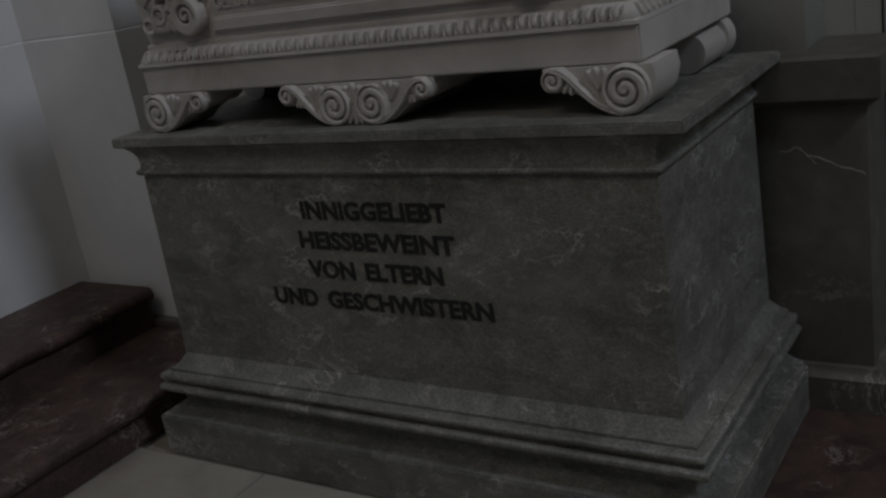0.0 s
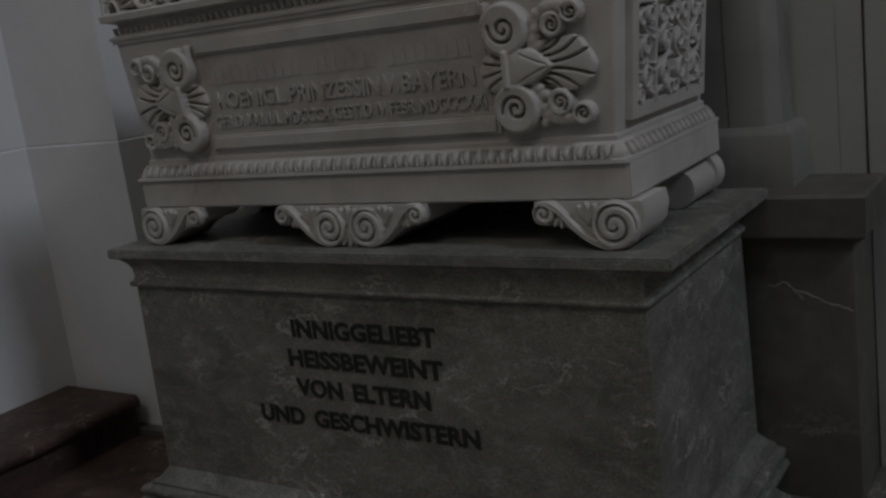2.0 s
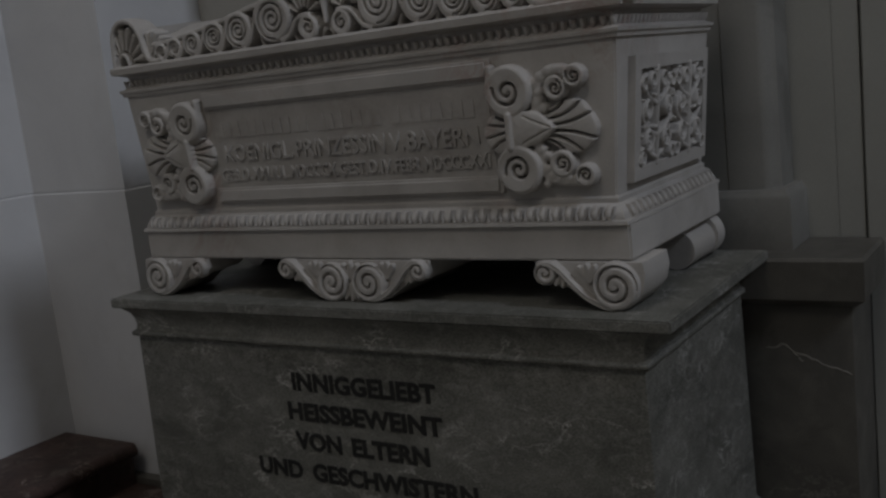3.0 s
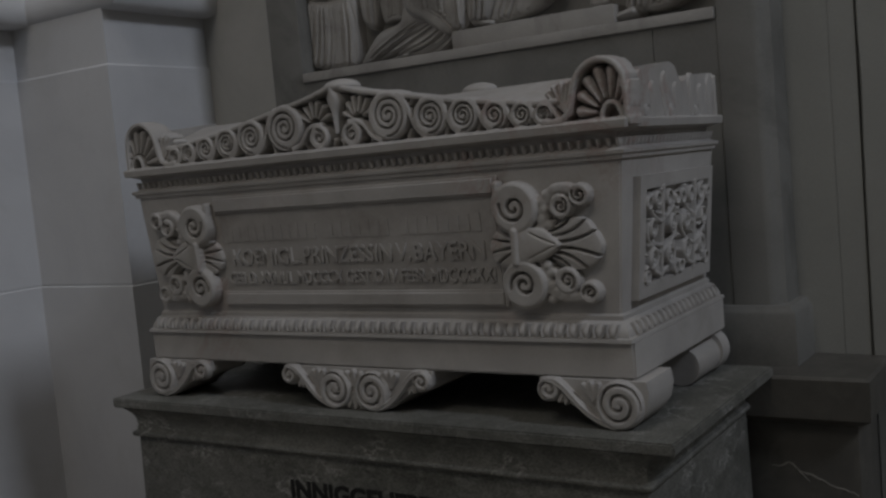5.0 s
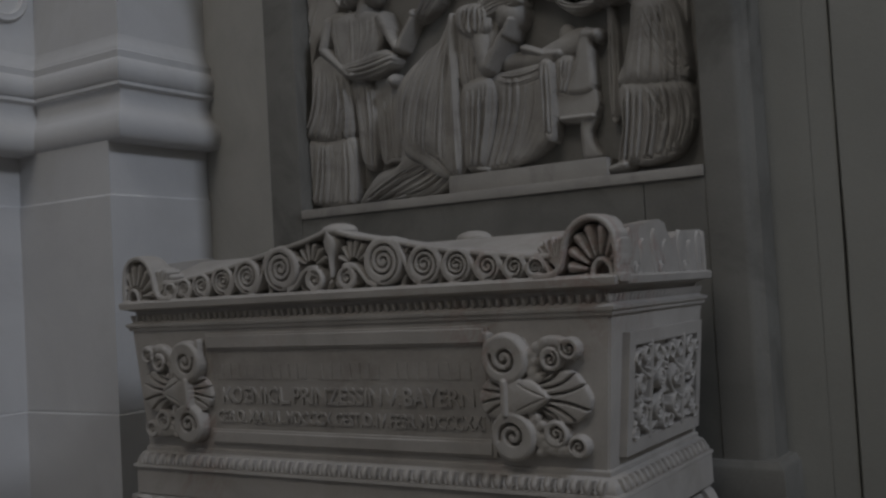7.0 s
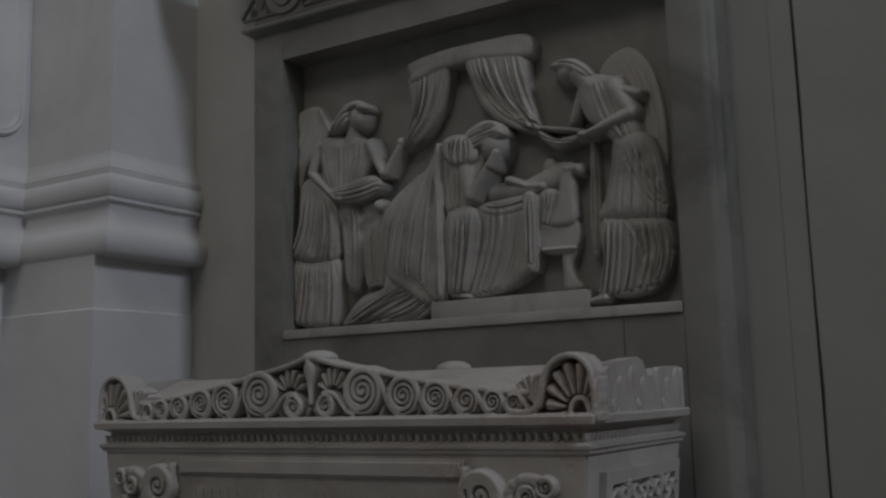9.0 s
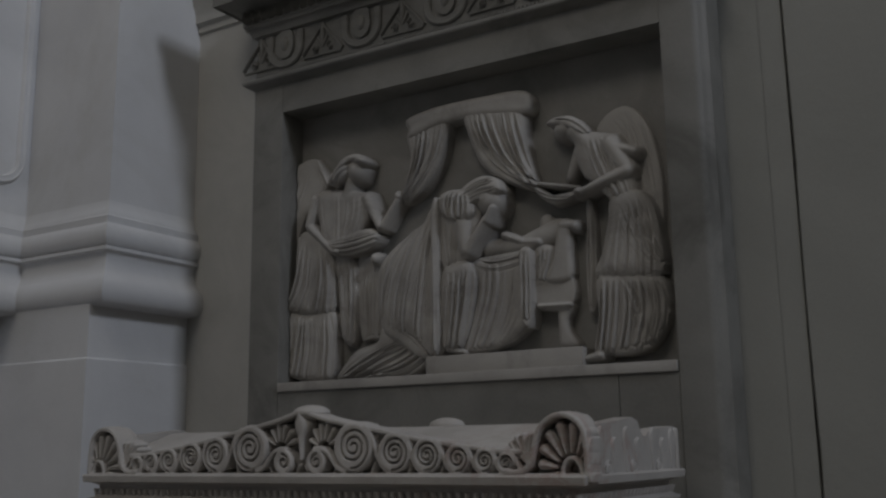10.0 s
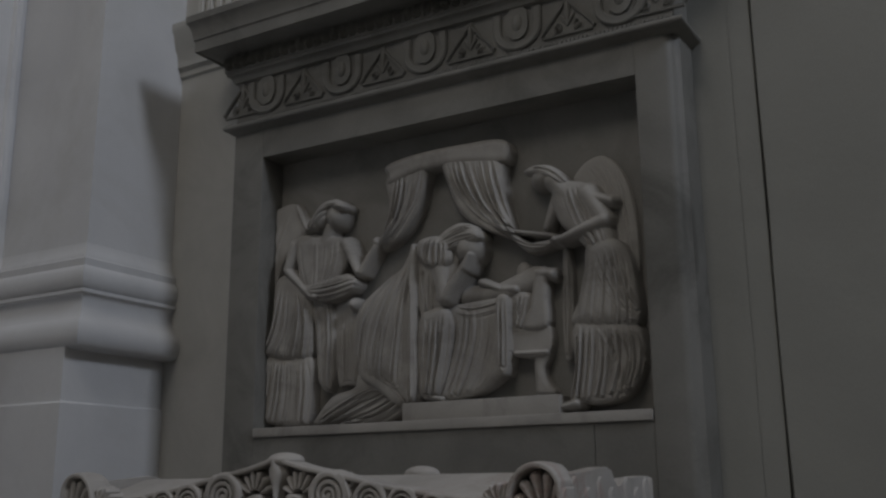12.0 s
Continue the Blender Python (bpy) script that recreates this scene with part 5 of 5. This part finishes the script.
def bed(f):
    f.shape(((0.020, 2.310), (0.113, 2.320), (0.225, 2.325), (0.259, 2.300), (0.258, 2.160), (0.237, 2.087), (0.173, 2.037), (0.092, 2.014), (-0.012, 2.014), (-0.008, 2.085), (0.040, 2.156), (0.054, 2.236)), 0.020, 0.066, 0.025)
    f.flow(((0.054, 2.303), (0.071, 2.209), (0.040, 2.119), (0.009, 2.019)), ((0.239, 2.305), (0.244, 2.215), (0.224, 2.109), (0.153, 2.041)), 6, 0.010, 0.0045)
    f.flow(((0.071, 2.316), (0.113, 2.298), (0.175, 2.302), (0.239, 2.316)), ((0.063, 2.284), (0.113, 2.252), (0.174, 2.260), (0.245, 2.287)), 2, 0.007, 0.005)
    f.shape(((0.266, 2.231), (0.382, 2.229), (0.382, 2.135), (0.265, 2.138)), 0.034, 0.046, 0.006)
    f.shape(((0.263, 2.325), (0.330, 2.326), (0.321, 2.262), (0.303, 2.217), (0.266, 2.220)), 0.024, 0.054, 0.02)
    f.flow(((0.271, 2.321), (0.275, 2.284), (0.274, 2.257), (0.274, 2.227)), ((0.324, 2.323), (0.318, 2.280), (0.306, 2.255), (0.298, 2.225)), 4, 0.006, 0.006)
    f.shape(((0.346, 2.382), (0.382, 2.407), (0.388, 2.310), (0.384, 2.218), (0.301, 2.217), (0.326, 2.280)), 0.030, 0.058, 0.015)
    f.limb((0.362, 2.388), (0.397, 2.384), 0.024, 0.020, 0.02, 0.040)
    f.ball((0.404, 2.380), 0.018, 0.024, 0, 0.02, 0.044)
    f.shape(((0.219, 2.318), (0.261, 2.318), (0.262, 2.213), (0.257, 2.104), (0.241, 2.073), (0.220, 2.113), (0.222, 2.216)), 0.050, 0.080, 0.012)
    f.flow(((0.225, 2.316), (0.227, 2.234), (0.226, 2.162), (0.228, 2.109)), ((0.257, 2.313), (0.254, 2.232), (0.254, 2.160), (0.249, 2.099)), 3, 0.005, 0.008)
    f.shape(((0.335, 2.138), (0.384, 2.135), (0.365, 2.092), (0.375, 2.052), (0.401, 2.020), (0.386, 2.007), (0.337, 2.013), (0.330, 2.068)), 0.014, 0.044, 0.015)
    f.limb((0.273, 2.141), (0.377, 2.138), 0.010, 0.010, 0.02, 0.040)


def leaning_form(f):
    f.shape(((0.478, 2.667), (0.518, 2.727), (0.582, 2.741), (0.632, 2.694), (0.662, 2.617), (0.679, 2.512), (0.681, 2.389), (0.667, 2.288), (0.605, 2.345), (0.584, 2.471), (0.559, 2.600)), 0.012, 0.030, 0.02)
    f.flow(((0.525, 2.715), (0.579, 2.651), (0.612, 2.538), (0.624, 2.378)), ((0.618, 2.703), (0.651, 2.622), (0.668, 2.513), (0.669, 2.339)), 6, 0.008, 0.004)
    # hanging cloth from the hand
    f.shape(((0.440, 2.462), (0.462, 2.438), (0.466, 2.303), (0.459, 2.130), (0.433, 2.118), (0.428, 2.236), (0.434, 2.359)), 0.012, 0.042, 0.012)
    f.flow(((0.444, 2.447), (0.437, 2.341), (0.435, 2.235), (0.433, 2.132)), ((0.458, 2.438), (0.460, 2.339), (0.457, 2.234), (0.451, 2.130)), 2, 0.006, 0.008)
    # lower skirt with swirling folds, overskirt
    f.shape(((0.475, 2.218), (0.573, 2.216), (0.677, 2.196), (0.688, 2.116), (0.675, 2.043), (0.628, 1.988), (0.558, 1.971), (0.495, 1.976), (0.451, 1.981), (0.469, 2.095)), 0.018, 0.072, 0.03)
    f.flow(((0.486, 2.204), (0.481, 2.129), (0.472, 2.061), (0.462, 1.981)), ((0.660, 2.191), (0.688, 2.132), (0.683, 2.083), (0.653, 2.016)), 12, 0.008, 0.009)
    f.flow(((0.519, 2.194), (0.570, 2.123), (0.604, 2.071), (0.583, 1.976)), ((0.677, 2.183), (0.686, 2.149), (0.688, 2.116), (0.672, 2.051)), 4, 0.007, 0.007)
    f.shape(((0.529, 2.452), (0.599, 2.468), (0.652, 2.437), (0.676, 2.352), (0.681, 2.203), (0.590, 2.196), (0.472, 2.215), (0.492, 2.283), (0.516, 2.377)), 0.026, 0.080, 0.04)
    f.flow(((0.544, 2.436), (0.516, 2.351), (0.495, 2.283), (0.486, 2.217)), ((0.648, 2.424), (0.675, 2.352), (0.673, 2.267), (0.671, 2.203)), 6, 0.009, 0.0045)
    f.flow(((0.536, 2.419), (0.576, 2.293), (0.609, 2.222), (0.671, 2.208)), ((0.616, 2.445), (0.649, 2.354), (0.672, 2.284), (0.679, 2.250)), 4, 0.008, 0.005)
    # trunk and arms
    f.shape(((0.421, 2.659), (0.509, 2.662), (0.571, 2.618), (0.594, 2.536), (0.617, 2.462), (0.579, 2.414), (0.529, 2.441), (0.482, 2.493), (0.434, 2.546)), 0.026, 0.074, 0.035)
    f.flow(((0.440, 2.645), (0.454, 2.573), (0.483, 2.506), (0.526, 2.455)), ((0.531, 2.644), (0.566, 2.575), (0.582, 2.502), (0.591, 2.448)), 6, 0.007, 0.006)
    f.limb((0.530, 2.613), (0.617, 2.579), 0.018, 0.022, 0.03, 0.052)
    f.limb((0.538, 2.616), (0.590, 2.529), 0.040, 0.032, 0.03, 0.056)
    f.limb((0.590, 2.522), (0.448, 2.479), 0.030, 0.018, 0.03, 0.060)
    f.ball((0.429, 2.481), 0.024, 0.018, 10, 0.03, 0.058)
    f.limb((0.428, 2.621), (0.392, 2.533), 0.026, 0.018, 0.02, 0.036)
    # plain head, bound hair
    f.limb((0.418, 2.678), (0.463, 2.630), 0.032, 0.036, 0.03, 0.046)
    f.ball((0.381, 2.695), 0.044, 0.040, 30, 0.015, 0.060)
    f.shape(((0.324, 2.719), (0.356, 2.736), (0.407, 2.732), (0.449, 2.703), (0.475, 2.662), (0.440, 2.656), (0.398, 2.681), (0.355, 2.699)), 0.03, 0.078, 0.025)
    f.flow(((0.340, 2.728), (0.390, 2.746), (0.438, 2.712), (0.468, 2.666)), ((0.347, 2.700), (0.389, 2.690), (0.418, 2.667), (0.448, 2.655)), 5, 0.006, 0.006)
    # cloth band held at the curtain's end
    f.shape(((0.261, 2.532), (0.293, 2.516), (0.336, 2.489), (0.414, 2.491), (0.437, 2.477), (0.394, 2.460), (0.336, 2.456), (0.289, 2.487)), 0.02, 0.060, 0.014)
    f.flow(((0.269, 2.523), (0.307, 2.493), (0.356, 2.472), (0.421, 2.482)), ((0.277, 2.507), (0.307, 2.478), (0.355, 2.457), (0.414, 2.469)), 3, 0.005, 0.008)
    f.limb((0.277, 2.533), (0.414, 2.501), 0.009, 0.011, 0.02, 0.036)
    f.limb((0.477, 1.977), (0.388, 1.960), 0.020, 0.012, 0.02, 0.060)


def curtain_left(f):
    f.shape(((-0.210, 2.796), (-0.054, 2.816), (-0.053, 2.739), (-0.083, 2.654), (-0.154, 2.570), (-0.228, 2.539), (-0.261, 2.555), (-0.220, 2.614), (-0.203, 2.701)), 0.014, 0.062, 0.02)
    f.flow(((-0.196, 2.782), (-0.189, 2.679), (-0.206, 2.620), (-0.242, 2.556)), ((-0.062, 2.801), (-0.061, 2.701), (-0.123, 2.609), (-0.218, 2.546)), 6, 0.007, 0.012)


def curtain_right(f):
    f.shape(((0.018, 2.816), (0.118, 2.812), (0.236, 2.788), (0.247, 2.694), (0.274, 2.554), (0.290, 2.515), (0.232, 2.527), (0.156, 2.562), (0.080, 2.625), (0.032, 2.734)), 0.014, 0.066, 0.02)
    f.flow(((0.031, 2.806), (0.054, 2.703), (0.118, 2.597), (0.272, 2.524)), ((0.223, 2.782), (0.239, 2.695), (0.259, 2.597), (0.282, 2.527)), 8, 0.008, 0.012)


def canopy(f):
    f.shape(((-0.205, 2.836), (-0.085, 2.857), (0.092, 2.858), (0.256, 2.845), (0.259, 2.771), (0.135, 2.784), (0.027, 2.794), (-0.084, 2.788), (-0.190, 2.764), (-0.202, 2.795)), 0.040, 0.070, 0.020)


for maker, name, label in ((upright_form, "carved_form", "upright draped marble form"), (bowed_form, "carved_form", "bowed draped marble form"),
                           (lying_form, "carved_form", "small lying marble form"), (bed, "carved_bed", "draped marble bed"),
                           (leaning_form, "carved_form", "leaning draped marble form"), (curtain_left, "curtain", "gathered marble curtain"),
                           (curtain_right, "curtain", "gathered marble curtain"), (canopy, "canopy", "arched marble canopy band")):
    carving = Carving(OX0 + 0.004, OX1 - 0.004, OZ0 + 0.024, OZ1 - 0.006, 0.0019)
    maker(carving)
    piece(name, carving.mesh(name, plane_front(PY), M_RELIEF), relief, Matrix())["label"] = label

# ---------------------------------------------------------------- floor slabs
floor = thing("floor", "cream limestone floor slabs, worn and dusty", "floor", kind="structure")
bm = bmesh.new()
box(bm, -0.296, 0.296, -0.296, 0.296, -0.04, 0.0)
bmesh.ops.bevel(bm, geom=list(bm.edges), offset=0.003, segments=1, affect="EDGES")
slab = mesh_of("slab", bm, M_FLOOR)
for i in range(16):
    for j in range(13):
        x, y = -0.78 + 0.60 * i, -0.45 - 0.60 * j
        piece("slab", slab, floor, pose(x, y, 0.0008 * ((i * 7 + j * 3) % 4) - 0.002))
bm = bmesh.new()
box(bm, -1.0, 8.6, -0.150, 0.9, -0.05, -0.004)
tagged(part("paving_bed", bm, M_FLOOR, None), "stone bed under the plinth", "floor", kind="structure")
